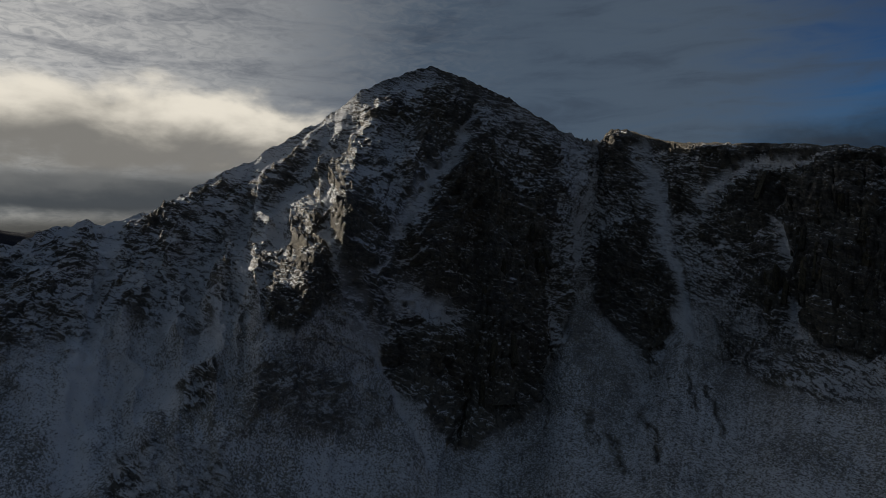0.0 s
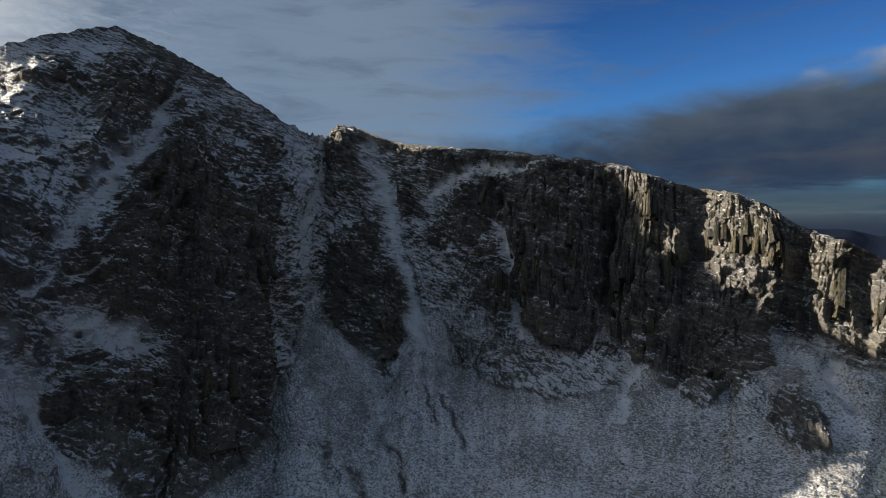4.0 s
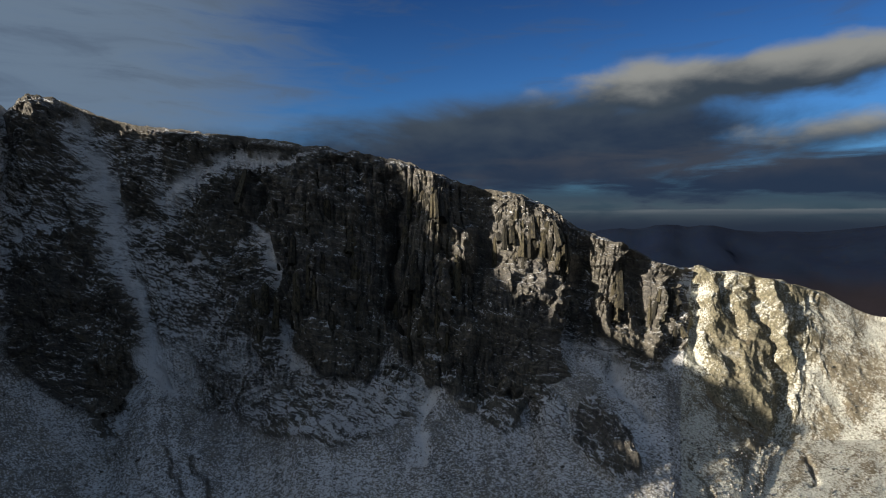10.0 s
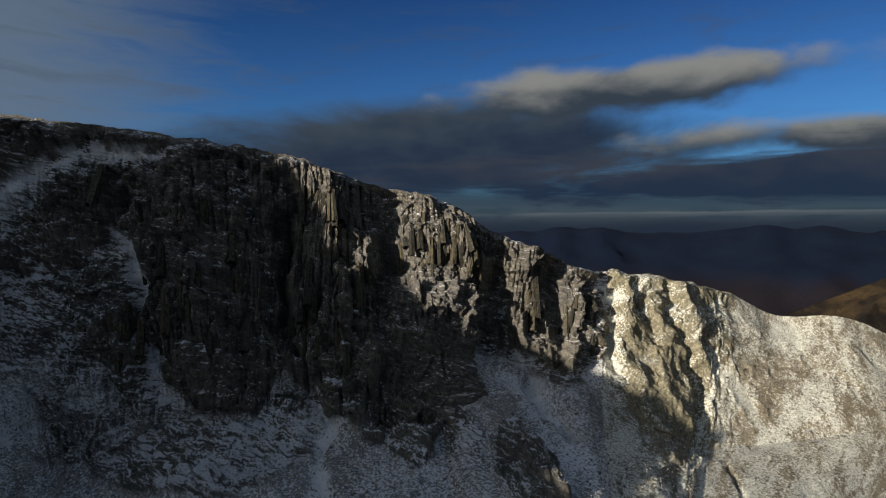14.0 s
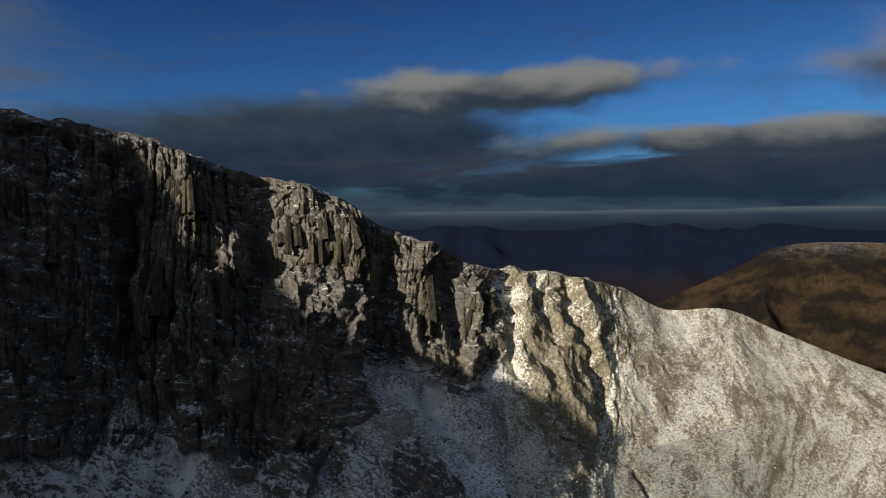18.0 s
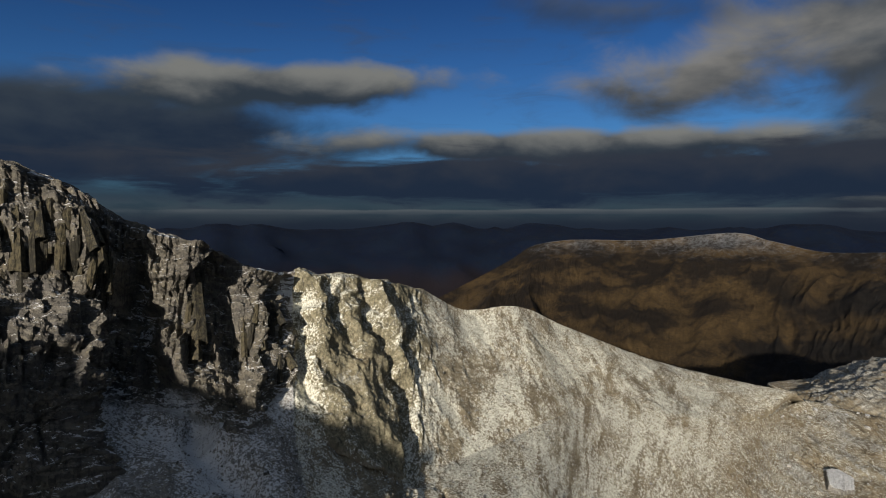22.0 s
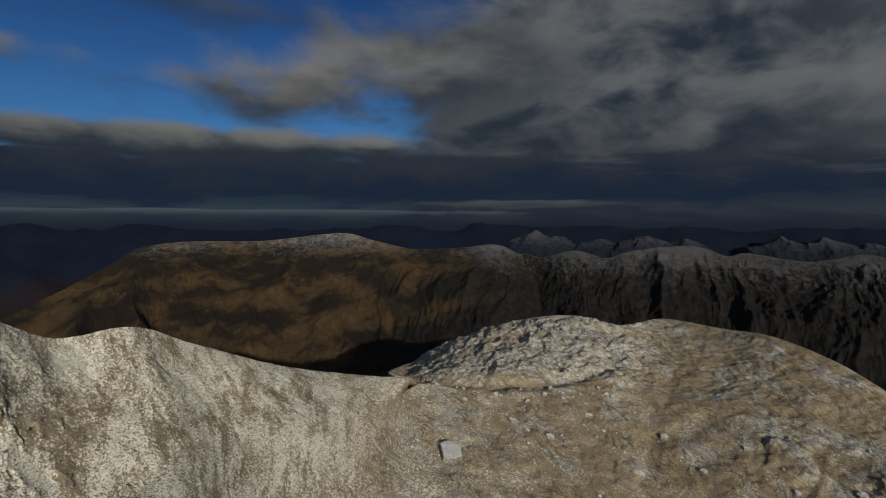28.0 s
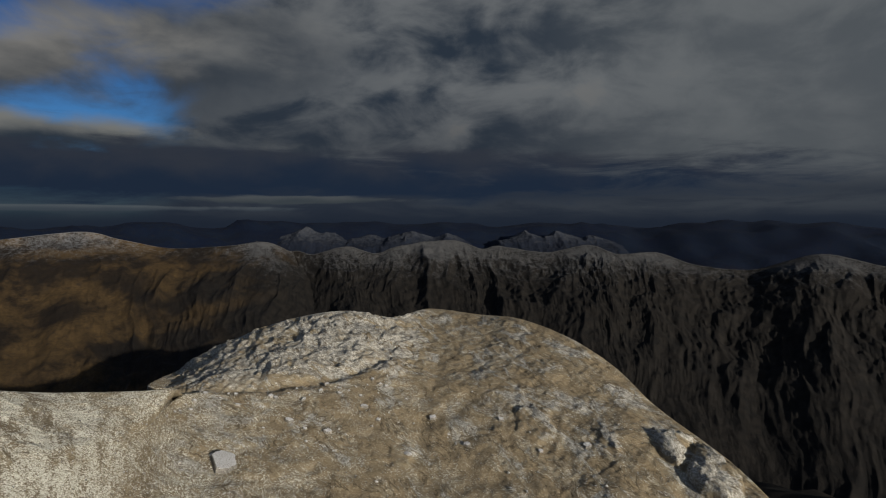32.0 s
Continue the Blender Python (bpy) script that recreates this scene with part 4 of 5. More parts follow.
push += (0.4 + 3.2 * rocky) * (1 - 0.5 * SCREE) * (1 - 0.7 * tall) * (1 - 0.75 * smooth(U[None, :], 21.6, 22.3)) * fbm(x / 16, y / 16, z / 26, 4, 0.55, True)
push += 0.8 * smooth(U[None, :], 21.6, 22.3) * smooth(U[None, :], 24.4, 23.8) * face * fbm((S[None, :] + 0.4 * wander) / 6.5, down / 17, 0 * x + 2, 4, 0.55, True) * (0.25 + 0.75 * (U < 24.3)[None, :])
level = (z + 0.28 * S[None, :] + 5 * value_noise(x / 25, y / 25, z / 25 + 7) + 1.2 * value_noise(x / 4, y / 4, z / 4)) / 5.5
push += 2.6 * (1 - 0.65 * smooth(U[None, :], 13.2, 14.4)) * rocky * (level - np.floor(level)) * smooth(U[None, :], 24.6, 23.6)
level = (z + 0.28 * S[None, :] + 2 * value_noise(x / 9, y / 9, z / 9 + 3)) / 2.3
push += 0.9 * (1 - 0.5 * smooth(U[None, :], 13.2, 14.4)) * rocky * (level - np.floor(level)) * smooth(U[None, :], 25.5, 23.6)
column_part = along([(0, 0), (7.4, 0), (8.2, 0.5), (9.6, 0.4), (11.6, 0.2), (13.4, 0.4), (14.6, 1), (19, 1), (19.4, 0.6), (21.6, 0.7), (22.1, 0.1), (22.4, 0), (44, 0)])[None, :] * face * (1 - 0.8 * gully_mask) * (0.25 + 0.75 * smooth(fbm(x / 50, y / 50, z / 40 + 9, 3) + 0.5 - 0.9 * grid_v, -0.35, 0.25))
for width, deep, seed in ((8.0, 3.6, 1.0), (3.2, 1.5, 5.0)):
    pos = (S[None, :] + 2.2 * value_noise(x / 30, y / 30, z / 55 + seed) + 0.9 * value_noise(x / 6, y / 6, z / 14 + seed)) / width
    cell = np.floor(pos)
    pos = pos + 0.35 * value_noise(cell * 0.7, z / 40, 0 * z)
    cell = np.floor(pos)
    rung = np.floor(z / 30 + 3.0 * lattice(cell, cell * 0 + 3, cell * 0 + int(seed)))
    proud = lattice(cell, rung, cell * 0 + int(seed) + 11)
    edge = np.minimum(pos - cell, 1 - (pos - cell))
    push += column_part * deep * (0.55 * proud - 0.8 * np.exp(-(edge / 0.13) ** 2))


def blocks(width, tall, lean, seed):
    """Planed blocks of rock, each standing out and tilted by chance."""
    a, b = (S[None, :] + 0.3 * wander) / width, (down + lean * S[None, :]) / tall
    ia, ib = np.floor(a), np.floor(b)
    best, out = np.full(x.shape, 1e9), np.zeros(x.shape)
    for da in (-1, 0, 1):
        for db in (-1, 0, 1):
            ca, cb = ia + da, ib + db
            k = ca * 0 + seed
            ja, jb = a - ca - 0.5 - 0.42 * lattice(ca, cb, k), b - cb - 0.5 - 0.42 * lattice(ca, cb, k + 1)
            d = ja * ja + jb * jb
            near = d < best
            best = np.where(near, d, best)
            out = np.where(near, 0.5 * lattice(ca, cb, k + 2) + 0.9 * ja * lattice(ca, cb, k + 3) + 0.9 * jb * lattice(ca, cb, k + 4), out)
    return out


blocky = (0.35 + 0.65 * rocky) * face * smooth(U[None, :], 23.6, 21.8) * (1 - 0.8 * gully_mask)
push += blocky * (along([(0, 5.0), (12, 5.0), (15, 3.5), (21, 2.5), (22.2, 0.6), (44, 0)])[None, :] * blocks(17.0, 22.0, 0.45, 31) + along([(0, 1.0), (12, 1.0), (15, 0.7), (23, 0.6)])[None, :] * ((1 - 0.6 * tall) * 2.2 * blocks(6.0, 7.5, 0.45, 57) + 0.9 * blocks(2.6, 3.2, 0.3, 83)))
push -= 11.0 * smooth(U[None, :], 18.95, 19.35) * smooth(U[None, :], 22.0, 21.4) * smooth(grid_v, 0.0, 0.2) * smooth(grid_v, 1.15, 0.8)
sheer = smooth(U[None, :], 12.6, 14.2) * smooth(U[None, :], 21.5, 19.2) * face * (1 - gully_mask)
push += sheer * (6.0 * blocks(26.0, 62.0, 0.5, 97) + 3.0 * blocks(9.0, 34.0, 0.3, 101))
push += 0.35 * fbm(x / 5, y / 5, z / 5, 3) * (1 + 2.8 * rocky) * (1 - 0.6 * SCREE) * (1 - 0.5 * smooth(U[None, :], 24, 25))
on_knoll = smooth(U[None, :], 28.0, 32.0)
dip = z - 0.5 * y
push += on_knoll * (0.8 * fbm(x / 50, y / 60, dip / 12, 5, 0.5, True) + 0.15 * fbm(x / 5, y / 5, z / 5, 3, 0.6))
push += hump * (2.8 * fbm(x / 45, y / 45, dip / 13 + 3, 6, 0.55, True) + 1.0 * blocks(26.0, 13.0, 0.4, 119))
push += on_knoll * (1.6 * fbm(x / 30, y / 30, z / 30, 4, 0.55) + 0.4 * blocks(16.0, 9.0, 0.5, 71) * smooth(fbm(x / 50, y / 50, z / 50 + 4, 3), -0.05, 0.25))
# the skyline keeps its line, but for small teeth
hold_crest = smooth(np.abs(grid_v) / along([(0, 0.16), (11, 0.12), (13, 0.05), (44, 0.05)])[None, :], 0.0, 1.0)
push = push * hold_crest * (grid_v >= 0)
SHEET = SHEET + NORMAL * push[..., None]
# a spur that stands out from the peak into the sun
lie = U[None, :] + 1.3 * (grid_v - 0.45)
jut = smooth(lie, 3.9, 5.4) * smooth(lie, 8.2, 5.6) * smooth(grid_v, 0.20, 0.50) * smooth(grid_v, 1.15, 0.6)
apron = smooth(lie, 3.7, 5.4) * smooth(lie, 7.4, 5.2) * smooth(grid_v, 0.25, 0.72) * smooth(grid_v, 1.7, 0.95)
toward = np.array([92.0, -139.0, 294.0]) - SHEET
SHEET = SHEET + toward / np.linalg.norm(toward, axis=2)[..., None] * (52.0 * jut + 41.0 * apron)[..., None]
SHEET[..., 2] += (1 - smooth(np.abs(grid_v), 0.0, 0.06)) * (0.55 * (CLIFF[None, :] > 0.2) + 0.2 + along([(0, 2.0), (10, 1.7), (13, 0.6), (19, 0.8), (22.5, 0.5), (24, 0), (44, 0)])[None, :]) * fbm(S[None, :] / 11, 0 * x, 0 * x, 5, 0.6)


SPLIT = int(np.searchsorted(U, 22.0)) + 3


def band(parent, name, cols, rows, label):
    """One stretch of the slopes as a mesh of its own."""
    r0, r1 = rows
    c0, c1 = (int(np.searchsorted(U, c)) for c in cols)
    cut = (slice(r0, r1 + 1), slice(c0, c1 + 1))
    me = grid_mesh(name, SHEET[cut], ROCK if c1 < SPLIT else TURF, {"bare": BARE[cut], "grass": np.broadcast_to(GRASS[None, :], x.shape)[cut], "scree": SCREE[cut], "crag": (CLIFF[None, :] * rock_zone)[cut], "across": np.broadcast_to(S[None, :], x.shape)[cut] + wander[cut] * 0.5, "down": np.broadcast_to(down, x.shape)[cut]}, not FLIP, name != "rock_face")
    ob = new(name, me)
    ob.parent = parent
    if label:
        ob["label"] = label
    return ob


def mountain(name, cols, label, category, scree=True):
    top = tagged(new(name), label, category)
    edge = N_BACK + N_FACE - 1
    band(top, "far_side", cols, (0, N_BACK), "")
    band(top, "rock_face" if scree else "hillside", cols, (N_BACK, edge), "")
    band(top, "scree_slope" if scree else "lower_slope", cols, (edge, len(PART) - 1), "snow-covered scree" if scree else "")
    return top


PEAK = mountain("mountain_peak", (0, 11.55), "steep rocky peak dusted with dry snow above the corrie", "mountain")
CRAG = mountain("columnar_crag", (11.55, 22.0), "dark columnar crag rising from snowy scree slopes", "cliff")
SHOULDER = mountain("snowy_shoulder", (22.0, 29.2), "sunlit frosted grassy shoulder beside the crag", "hill", False)
KNOLL = mountain("rocky_knoll", (29.2, KNOTS - 1), "rounded frosted knoll of bare slabs and brown turf", "hill", False)


# ---- far hills and the ground ----
def ridge(name, knots, mat, toward, reach, floor, rough, label, sharp=False, nu=1000, nv=190):
    u = np.linspace(0, len(knots) - 1, nu)
    top = through_knots(knots, u)
    t = np.asarray(toward, float)[None, :] - top[:, :2]
    t /= np.linalg.norm(t, axis=1)[:, None]
    rows = []
    for k in range(-30, nv + 1):
        d = reach * abs(k / nv) ** 1.2
        p = top.copy()
        p[:, :2] += t * d * (1 if k > 0 else -1)
        f = abs(k) / nv
        p[:, 2] = top[:, 2] + (floor - top[:, 2]) * (f ** 0.95)
        rows.append(p)
    p = np.stack(rows)
    amp = smooth(np.abs(np.arange(-30, nv + 1)) / nv, 0.0, 0.25)[:, None]
    a, b, c = p[..., 0], p[..., 1], p[..., 2]
    length = np.concatenate([[0], np.cumsum(np.linalg.norm(np.diff(top, axis=0), axis=1))])[None, :]
    out = reach * (np.abs(np.arange(-30, nv + 1)) / nv)[:, None]
    bend = 60 * fbm(a / 260, b / 260, c * 0 + 2, 3)
    fade = 1 - 0.65 * smooth(out, 450.0, 1100.0)
    p[..., 2] += rough * (0.06 + 0.5 * amp) * fbm(a / 420, b / 420, c * 0, 6, 0.5)
    if sharp:
        # buttresses and gullies that start at the crest
        amp = 0.10 + 0.9 * smooth(np.abs(np.arange(-30, nv + 1)) / nv, 0.0, 0.10)[:, None]
        p[..., 2] += rough * amp * fade * (0.8 * fbm((length + 0.8 * bend) / 260, out / 700, c * 0 + 8, 5, 0.55) + 0.45 * fbm((length + 0.6 * bend) / 110, out / 300, c * 0 + 3, 5, 0.55, True) + 0.10 * fbm(a / 28, b / 28, c * 0 + 6, 3, 0.5))
    else:
        p[..., 2] += rough * amp * fbm((length + 0.7 * bend) / 330, out / 800, c * 0 + 8, 6, 0.5, True)
    return tagged(new(name, grid_mesh(name, p, mat, None, False)), label, "hill", kind="structure")


HILL_LINE = [(1391, 2322, -118), (1947, 2280, 95), (2116, 2259, 174), (2306, 2132, 203), (2548, 1907, 203), (2748, 1585, 240), (2749, 1403, 204), (2736, 1179, 166), (2715, 930, 179), (2740, 780, 195), (2790, 640, 130), (2850, 480, 40)]
RANGE_LINE = [(2842, 843, 196), (2815, 741, 149), (2784, 640, 154), (2746, 567, 138), (2716, 407, 172), (2676, 277, 144), (2679, 176, 175), (2673, -60, 201), (2610, -187, 166), (2600, -257, 181), (2512, -449, 158), (2467, -614, 189), (2380, -715, 155), (2377, -860, 160), (2307, -1011, 110), (2258, -1197, 97), (2136, -1382, 165), (2014, -1539, 128), (1880, -1686, 104)]
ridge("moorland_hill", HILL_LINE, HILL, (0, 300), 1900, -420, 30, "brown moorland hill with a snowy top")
ridge("rocky_range", RANGE_LINE, HILL, (0, 0), 1700, -480, 26, "rocky mountain ridge dusted with snow, darkened for cloud shade", True)


def far_peaks(name, tops, label):
    """Snowy tops beyond the range: bearing in degrees, distance, height, half width."""
    rng = np.random.default_rng(11)
    a = np.radians(np.linspace(tops[0][0] - 9, tops[-1][0] + 9, 560))
    rows = []
    for k in range(0, 90):
        r = 3300 + 1300 * k / 89
        z0 = np.full(a.shape, -200.0)
        for bearing_at, far, high, half in tops:
            d = np.hypot((a - math.radians(bearing_at)) * r, r - far)
            z0 = np.maximum(z0, -200 + (high + 200) * (1 - smooth(d / (1.7 * half), -0.15, 1.0)) / 0.95)
        px, py = np.sin(a) * r, np.cos(a) * r
        z0 = z0 + 15 * fbm(px / 240, py / 190, px * 0, 7, 0.55, True) * (z0 > -190)
        rows.append(np.stack([px, py, z0], -1))
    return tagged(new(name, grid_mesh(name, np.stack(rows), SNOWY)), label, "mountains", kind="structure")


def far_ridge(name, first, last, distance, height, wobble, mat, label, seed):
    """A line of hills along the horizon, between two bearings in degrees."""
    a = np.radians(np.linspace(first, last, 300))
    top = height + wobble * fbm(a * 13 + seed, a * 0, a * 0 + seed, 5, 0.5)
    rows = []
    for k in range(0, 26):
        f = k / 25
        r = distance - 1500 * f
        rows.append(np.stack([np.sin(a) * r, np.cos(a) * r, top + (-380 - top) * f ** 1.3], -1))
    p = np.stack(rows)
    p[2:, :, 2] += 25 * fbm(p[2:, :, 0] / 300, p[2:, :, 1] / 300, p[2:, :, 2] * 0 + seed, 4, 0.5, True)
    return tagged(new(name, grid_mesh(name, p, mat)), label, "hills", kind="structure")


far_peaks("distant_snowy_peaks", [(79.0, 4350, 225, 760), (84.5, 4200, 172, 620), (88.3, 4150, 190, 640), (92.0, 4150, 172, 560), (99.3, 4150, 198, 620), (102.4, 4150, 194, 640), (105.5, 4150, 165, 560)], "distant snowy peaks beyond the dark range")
far_ridge("backdrop_hills", -130, 160, 4650, 256, 34, FAR, "hills along the horizon, tinted blue for distance haze", 3.0)


def ground():
    r = 12 * (4800 / 12) ** np.linspace(0, 1, 110)
    a = np.radians(np.linspace(0, 360, 241))
    rr, aa = np.meshgrid(r, a, indexing="ij")
    gx, gy = np.sin(aa) * rr, np.cos(aa) * rr
    gz = 85 - 0.28 * np.clip(gx - 60, 0, 500) - 420 * smooth(rr, 650, 2000) + 20 * fbm(gx / 300, gy / 300, gx * 0, 5, 0.5) * smooth(rr, 100, 500) + 5 * fbm(gx / 35, gy / 35, gx * 0, 4)
    p = np.stack([gx, gy, gz], -1)
    p[0, :, :] = (0, 0, 85)
    return tagged(new("ground", grid_mesh("ground", p, FLOOR)), "brown valley floor below the mountains", "ground", kind="structure")


ground()


def south_ridge():
    """Unseen ridge, added to keep sun off the left slopes; closes the corrie behind the peak's long arm."""
    line = [(-419, -239, 257), (-500, -420, 262), (-420, -580, 268), (-300, -720, 262), (-140, -820, 250)]
    u = np.linspace(0, 4, 260)
    top = through_knots(line, u)
    mid = np.array([[-60.0, -180.0]])
    t = mid - top[:, :2]
    t /= np.linalg.norm(t, axis=1)[:, None]
    rows = []
    for k in range(-14, 61):
        d = 5.0 * k
        p = top.copy()
        p[:, :2] += t * d
        p[:, 2] -= 0.55 * abs(d) * (1 if k > 0 else 0.7)
        rows.append(p)
    p = np.stack(rows)
    p[..., 2] += 6 * fbm(p[..., 0] / 40, p[..., 1] / 40, p[..., 2] * 0, 5, 0.5, True)
    return tagged(new("south_ridge", grid_mesh("south_ridge", p, ROCK)), "unseen added ridge that shades and closes the corrie", "ridge", kind="structure")


south_ridge()


# ---- loose rock: columns, boulders, slabs, scree ----
FACE_NORMAL = normals(SHEET)
if FLIP:
    FACE_NORMAL = -FACE_NORMAL
dice = random.Random(7)


def spot(u, v):
    """Place, outward normal and uphill way on the slopes."""
    c = int(np.clip(np.searchsorted(U, u), 1, len(U) - 2))
    r = int(np.clip(np.searchsorted(PART, v), 3, len(PART) - 4))
    uphill = Vector(SHEET[r - 3, c] - SHEET[r + 3, c]).normalized()
    return Vector(SHEET[r, c]), Vector(NORMAL[r, c]), uphill


def column_mesh(seed):
    """A broken six-sided rock column, one metre across and high."""
    rnd = random.Random(seed)
    bm = bmesh.new()
    levels = [-0.1, 0.3, 0.62, 0.86, 1.0]
    rings = []
    sides = rnd.choice((5, 6, 6, 7))
    turn = rnd.random() * 6.3
    radii = [0.5 * rnd.uniform(0.82, 1.15) for _ in range(sides)]
    for k, zz in enumerate(levels):
        shrink = 1.0 - 0.05 * k - (0.28 if k == len(levels) - 1 else 0.0)
        ring = []
        for j in range(sides):
            a = turn + math.tau * j / sides
            r = radii[j] * shrink * rnd.uniform(0.94, 1.05)
            ring.append(bm.verts.new((math.cos(a) * r, math.sin(a) * r, zz + rnd.uniform(-0.03, 0.03))))
        rings.append(ring)
    for a, b in zip(rings[:-1], rings[1:]):
        for j in range(sides):
            bm.faces.new((a[j], a[(j + 1) % sides], b[(j + 1) % sides], b[j]))
    bm.faces.new(rings[-1])
    me = bpy.data.meshes.new("rock_column")
    bm.to_mesh(me)
    bm.free()
    me.materials.append(COLUMN)
    return me


def boulder_mesh(seed, detail, mat):
    """An angular block with planed sides."""
    rnd = random.Random(seed)
    bm = bmesh.new()
    bmesh.ops.create_icosphere(bm, subdivisions=detail, radius=0.5)
    planes = [(Vector((rnd.uniform(-1, 1), rnd.uniform(-1, 1), rnd.uniform(-0.8, 1))).normalized(), rnd.uniform(0.26, 0.42)) for _ in range(9)]
    for v in bm.verts:
        for way, reach in planes:
            over = v.co.dot(way) - reach
            if over > 0:
                v.co -= way * over
        v.co += Vector((rnd.uniform(-1, 1), rnd.uniform(-1, 1), rnd.uniform(-1, 1))) * 0.018
    me = bpy.data.meshes.new("boulder")
    bm.to_mesh(me)
    bm.free()
    me.materials.append(mat)
    return me


def slab_mesh(seed, mat):
    """A flat angular slab with a broken edge, one metre across."""
    rnd = random.Random(seed)
    bm = bmesh.new()
    sides = rnd.choice((4, 5, 5, 6))
    corners = [(math.tau * (k + rnd.uniform(-0.25, 0.25)) / sides, rnd.uniform(0.40, 0.56)) for k in range(sides)]
    ring = []
    for (a0, r0), (a1, r1) in zip(corners, corners[1:] + [(corners[0][0] + math.tau, corners[0][1])]):
        p0, p1 = Vector((math.cos(a0) * r0, math.sin(a0) * r0, 0)), Vector((math.cos(a1) * r1, math.sin(a1) * r1, 0))
        for k in range(4):
            q = p0.lerp(p1, k / 4)
            ring.append(q * (1 + rnd.uniform(-0.04, 0.04)))
    layers = []
    for zz, wide in ((-0.5, 1.06), (0.28, 1.0), (0.46, 0.94), (0.5, 0.6)):
        layers.append([bm.verts.new((q.x * wide, q.y * wide, zz + rnd.uniform(-0.06, 0.06))) for q in ring])
    for lo, hi in zip(layers[:-1], layers[1:]):
        for k in range(len(ring)):
            bm.faces.new((lo[k], lo[(k + 1) % len(ring)], hi[(k + 1) % len(ring)], hi[k]))
    bm.faces.new(layers[-1])
    me = bpy.data.meshes.new("flat_rock")
    bm.to_mesh(me)
    bm.free()
    me.materials.append(mat)
    return me


def stone_material(name, dark, light, snow):
    m, n = material(name)
    at = n.add("ShaderNodeTexCoord").outputs["Object"]
    world_at = n.add("ShaderNodeNewGeometry").outputs["Position"]
    nz = n.add("ShaderNodeSeparateXYZ", {0: n.add("ShaderNodeNewGeometry").outputs["Normal"]}).outputs["Z"]
    grain, spots = n.noise(world_at, 0.5, 7.0, 0.65), n.noise(world_at, 2.5, 4.0, 0.7)
    pick = n.add("ShaderNodeObjectInfo").outputs["Random"]
    color = n.mix(n.step(n.math("ADD", grain, n.math("MULTIPLY", n.math("SUBTRACT", pick, 0.5), 0.25)), 0.38, 0.68), dark, light)
    crack = n.noise(n.scaled(world_at, (0.9, 0.9, 0.14)), 1.0, 4.0, 0.6, 0.4)
    color = n.mix(n.step(crack, 0.53, 0.60, 0.0, 0.75), color, n.mix(1.0, dark, rgb(0.45, 0.45, 0.45), "MULTIPLY"))
    hold = n.math("ADD", nz, n.math("MULTIPLY", n.math("SUBTRACT", spots, 0.5), 2.6))
    color = n.mix(n.step(hold, 0.65, 0.95, 0.0, snow), color, rgb(0.74, 0.75, 0.77))
    finish(n, color, 0.85, n.math("ADD", n.math("ADD", grain, spots), n.math("MULTIPLY", crack, 2.0)), 0.9, 0.9)
    return m


COLUMN = stone_material("column_rock", rgb(0.036, 0.034, 0.028), rgb(0.112, 0.096, 0.060), 0.10)
STONE = stone_material("scree_stone", rgb(0.11, 0.105, 0.095), rgb(0.25, 0.23, 0.19), 0.8)
PALE = stone_material("pale_rock", rgb(0.22, 0.21, 0.19), rgb(0.42, 0.40, 0.36), 0.8)

column_meshes = [column_mesh(40 + k) for k in range(8)]
# stretches of crag: knot numbers, shares of the way down, how many, height and width in metres
for u0, u1, v0, v1, many, tall, wide in ((16.05, 16.95, 0.10, 0.26, 16, 24, 4.6), (17.5, 18.75, 0.10, 0.42, 30, 28, 5.0), (20.0, 20.12, 0.22, 0.5, 4, 34, 6.0),
                                         (20.7, 21.7, 0.2, 0.62, 16, 17, 3.6), (14.4, 15.6, 0.15, 0.75, 26, 30, 5.5), (15.9, 17.3, 0.35, 0.92, 34, 30, 5.0),
                                         (8.0, 9.5, 0.4, 1.0, 18, 26, 5.5)):
    for k in range(many):
        u = u0 + (u1 - u0) * (k + dice.uniform(0.1, 0.9)) / many
        place, out, uphill = spot(u, max(0.17, dice.uniform(v0, v1)))
        axis = (uphill * 0.6 + Vector((0, 0, 0.4))).normalized()
        high, girth = tall * dice.uniform(0.55, 1.15), wide * dice.uniform(0.7, 1.25)
        ob = new("rock_column", column_meshes[dice.randrange(8)])
        ob.parent = PEAK if u < 11.55 else CRAG
        turn = axis.to_track_quat("Z", "Y").to_matrix().to_4x4()
        ob.matrix_world = Matrix.Translation(place - axis * high * 0.8 - out * girth * 0.22) @ turn @ Matrix.Diagonal((girth, girth, high, 1))

boulder_meshes = [boulder_mesh(90 + k, 2, STONE) for k in range(8)]
pale_meshes = [boulder_mesh(120 + k, 2, PALE) for k in range(6)]
slab_meshes = [slab_mesh(200 + k, PALE) for k in range(8)]


def boulder(u, v, size, meshes, name, label, flat=0.7, sink=0.22, group=""):
    place, out, uphill = spot(u, v)
    ob = new(name, meshes[dice.randrange(len(meshes))])
    lean = out.to_track_quat("Z", "Y").to_matrix().to_4x4()
    ob.matrix_world = Matrix.Translation(place + out * size * flat * (0.5 - sink)) @ lean @ Matrix.Rotation(dice.uniform(0, 6.3), 4, "Z") @ Matrix.Diagonal((size, size * dice.uniform(0.6, 0.95), size * flat, 1))
    return tagged(ob, label, "boulder", group)


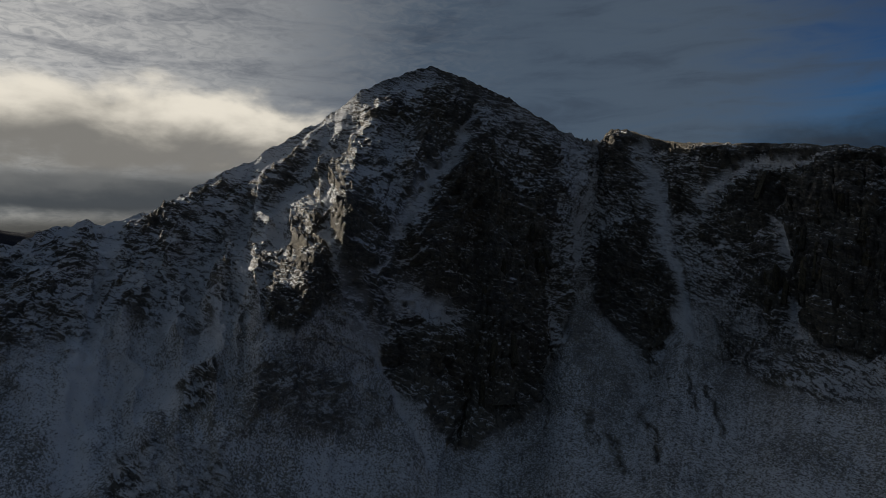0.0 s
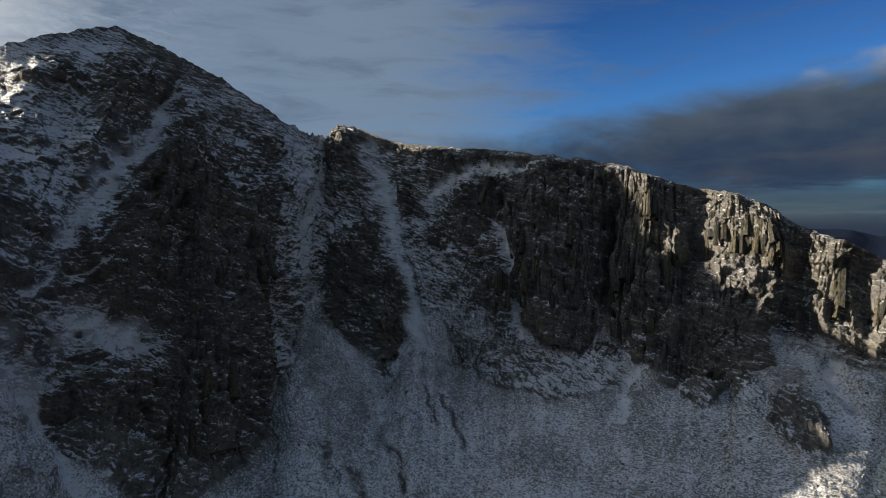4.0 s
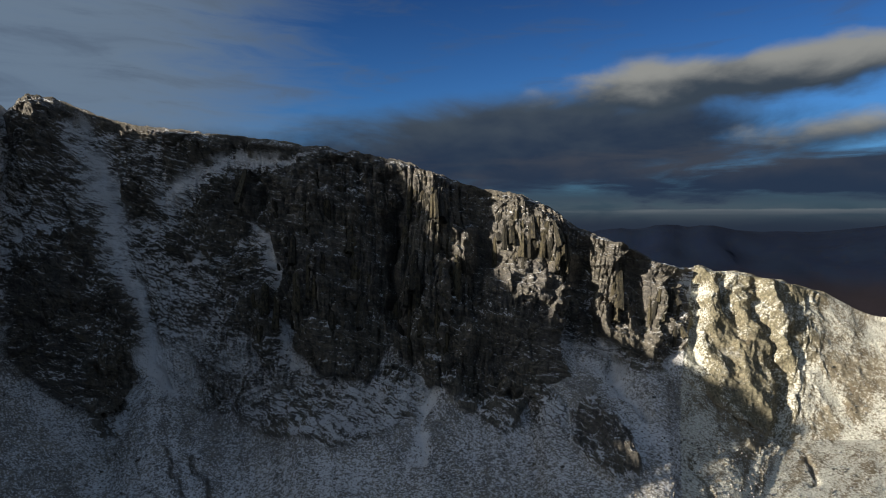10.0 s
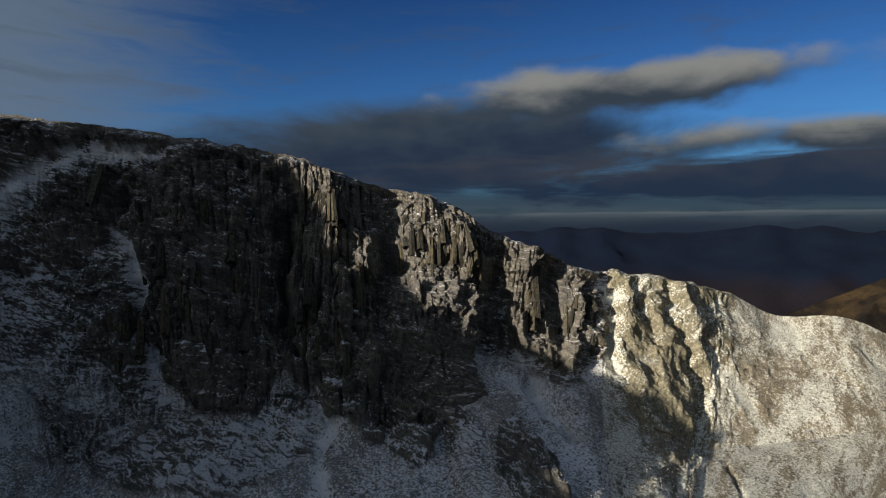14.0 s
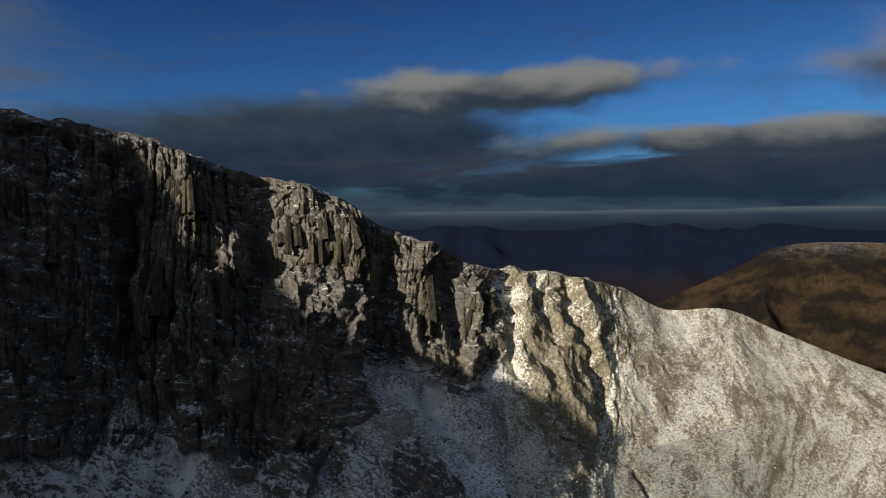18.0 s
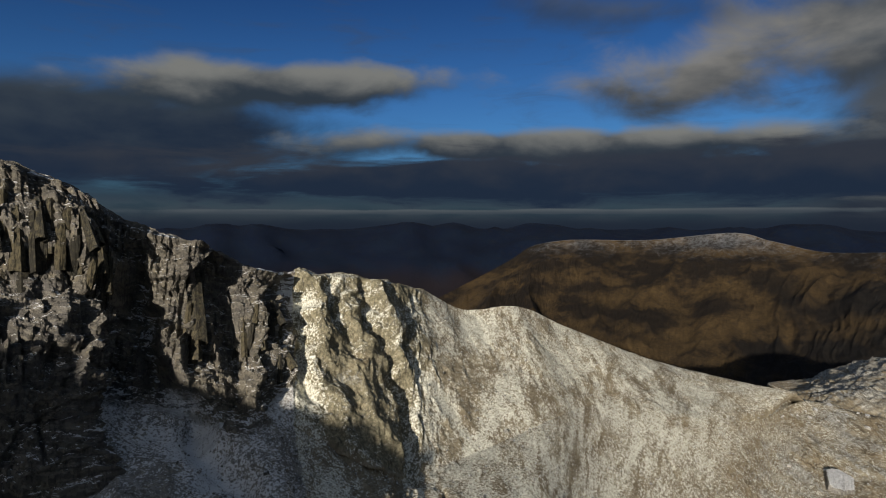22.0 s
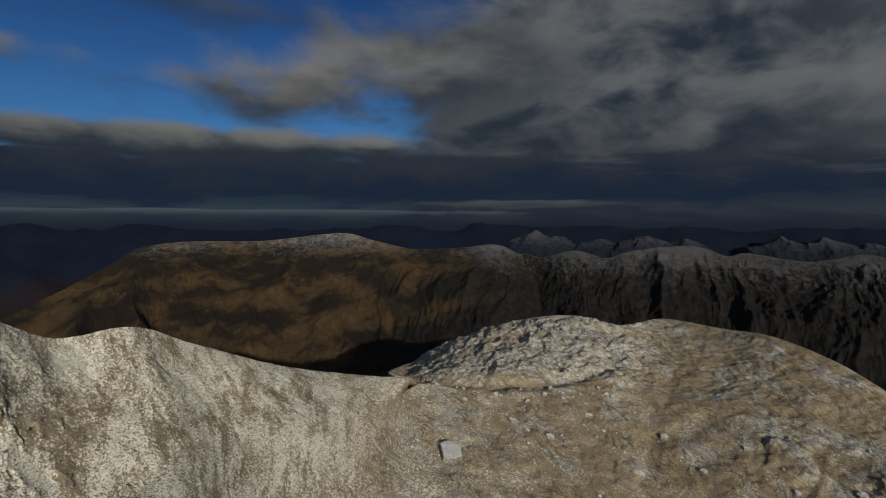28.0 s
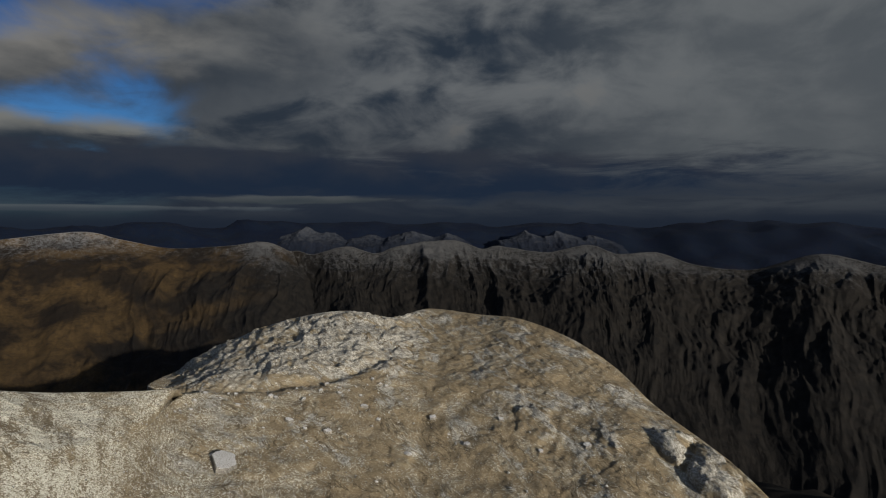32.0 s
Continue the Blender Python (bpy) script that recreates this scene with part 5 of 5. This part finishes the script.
for k in range(90):
    boulder(dice.uniform(10.5, 22.5), dice.uniform(1.08, 1.75), dice.uniform(1.2, 3.2), boulder_meshes, "boulder", "grey snow-capped boulder lying on the scree slope", group="boulders on the scree")
for k in range(36):
    boulder(dice.uniform(24.8, 30.0), dice.uniform(0.25, 1.5), dice.uniform(0.9, 2.2), boulder_meshes, "boulder", "small grey boulder on the frosted grassy shoulder", group="boulders on the shoulder")
for k in range(70):
    boulder(dice.uniform(30.2, 41.0), dice.uniform(0.7, 1.6), dice.uniform(1.5, 4.5), pale_meshes, "boulder", "pale angular boulder on the brown turf of the knoll", 0.5, 0.2, group="boulders on the knoll")
boulder(25.26, 0.95, 3.6, pale_meshes, "boulder", "single pale boulder standing on the frosted slope", 0.8)
boulder(31.86, 1.41, 36.0, slab_meshes, "flat_rock", "large pale flat rock slab on brown turf", 0.16, 0.15)
for k in range(34):
    boulder(30.5 + 4.6 * (k + dice.uniform(0, 1)) / 34, dice.uniform(0.98, 1.10), dice.uniform(2.5, 7.0), slab_meshes, "flat_rock", "pale flat slab along the edge of the dip", 0.35, 0.2, group="slabs along the dip")
for u, v, size in ((33.2, 1.2, 9), (33.5, 1.26, 6), (34.6, 1.16, 10), (35.0, 1.24, 7), (36.4, 1.2, 10), (37.3, 1.33, 8), (38.2, 1.15, 9), (39.1, 1.28, 8), (40.0, 1.1, 10)):
    boulder(u, v, size, slab_meshes, "flat_rock", "cracked pale slab showing through brown turf", 0.28, 0.2, group="slabs on the knoll")
boulder(31.6, 1.36, 6.0, slab_meshes, "flat_rock", "pale flat rock slab beside a larger one", 0.3, 0.15)
boulder(33.9, 1.30, 11.0, slab_meshes, "flat_rock", "cracked grey rock slab lying in turf", 0.25, 0.15)
boulder(35.9, 1.42, 10.0, boulder_meshes, "flat_rock", "dark grey rock slab lying in turf", 0.25, 0.15)


def scree(name, parent, count, cols, rows, small, large, label):
    """Loose stones too many to count, as one mesh."""
    rng = np.random.default_rng(5)
    bm = bmesh.new()
    bmesh.ops.create_icosphere(bm, subdivisions=1, radius=0.5)
    shape = np.array([v.co[:] for v in bm.verts])
    tris = np.array([[v.index for v in f.verts] for f in bm.faces])
    bm.free()
    c = np.searchsorted(U, rng.uniform(*cols, count))
    r = np.searchsorted(PART, rng.uniform(*rows, count))
    r, c = np.clip(r, 0, len(PART) - 1), np.clip(c, 0, len(U) - 1)
    size = small + (large - small) * rng.uniform(0, 1, count) ** 3
    at = SHEET[r, c] + rng.uniform(-0.5, 0.5, (count, 3)) * np.array([1.0, 1.0, 0.0]) + NORMAL[r, c] * (0.12 * size)[:, None]
    pts = shape[None] * (size[:, None, None] * rng.uniform(0.6, 1.15, (count, 1, 3))) + at[:, None, :] + rng.normal(0, 0.05, (count, len(shape), 3)) * size[:, None, None]
    idx = (tris[None] + (np.arange(count) * len(shape))[:, None, None]).reshape(-1, 3)
    me = bpy.data.meshes.new(name)
    me.from_pydata(pts.reshape(-1, 3).tolist(), [], idx.tolist())
    me.materials.append(STONE)
    ob = new(name, me)
    return tagged(ob, label, "stones", kind="stuff")


scree("scree", CRAG, 12000, (9.5, 23.8), (1.02, 1.85), 0.4, 1.6, "loose grey stones scattered over the snowy scree")
scree("loose_stones", KNOLL, 5000, (24.0, 42.0), (0.3, 1.8), 0.4, 1.8, "loose stones scattered over frosted turf")
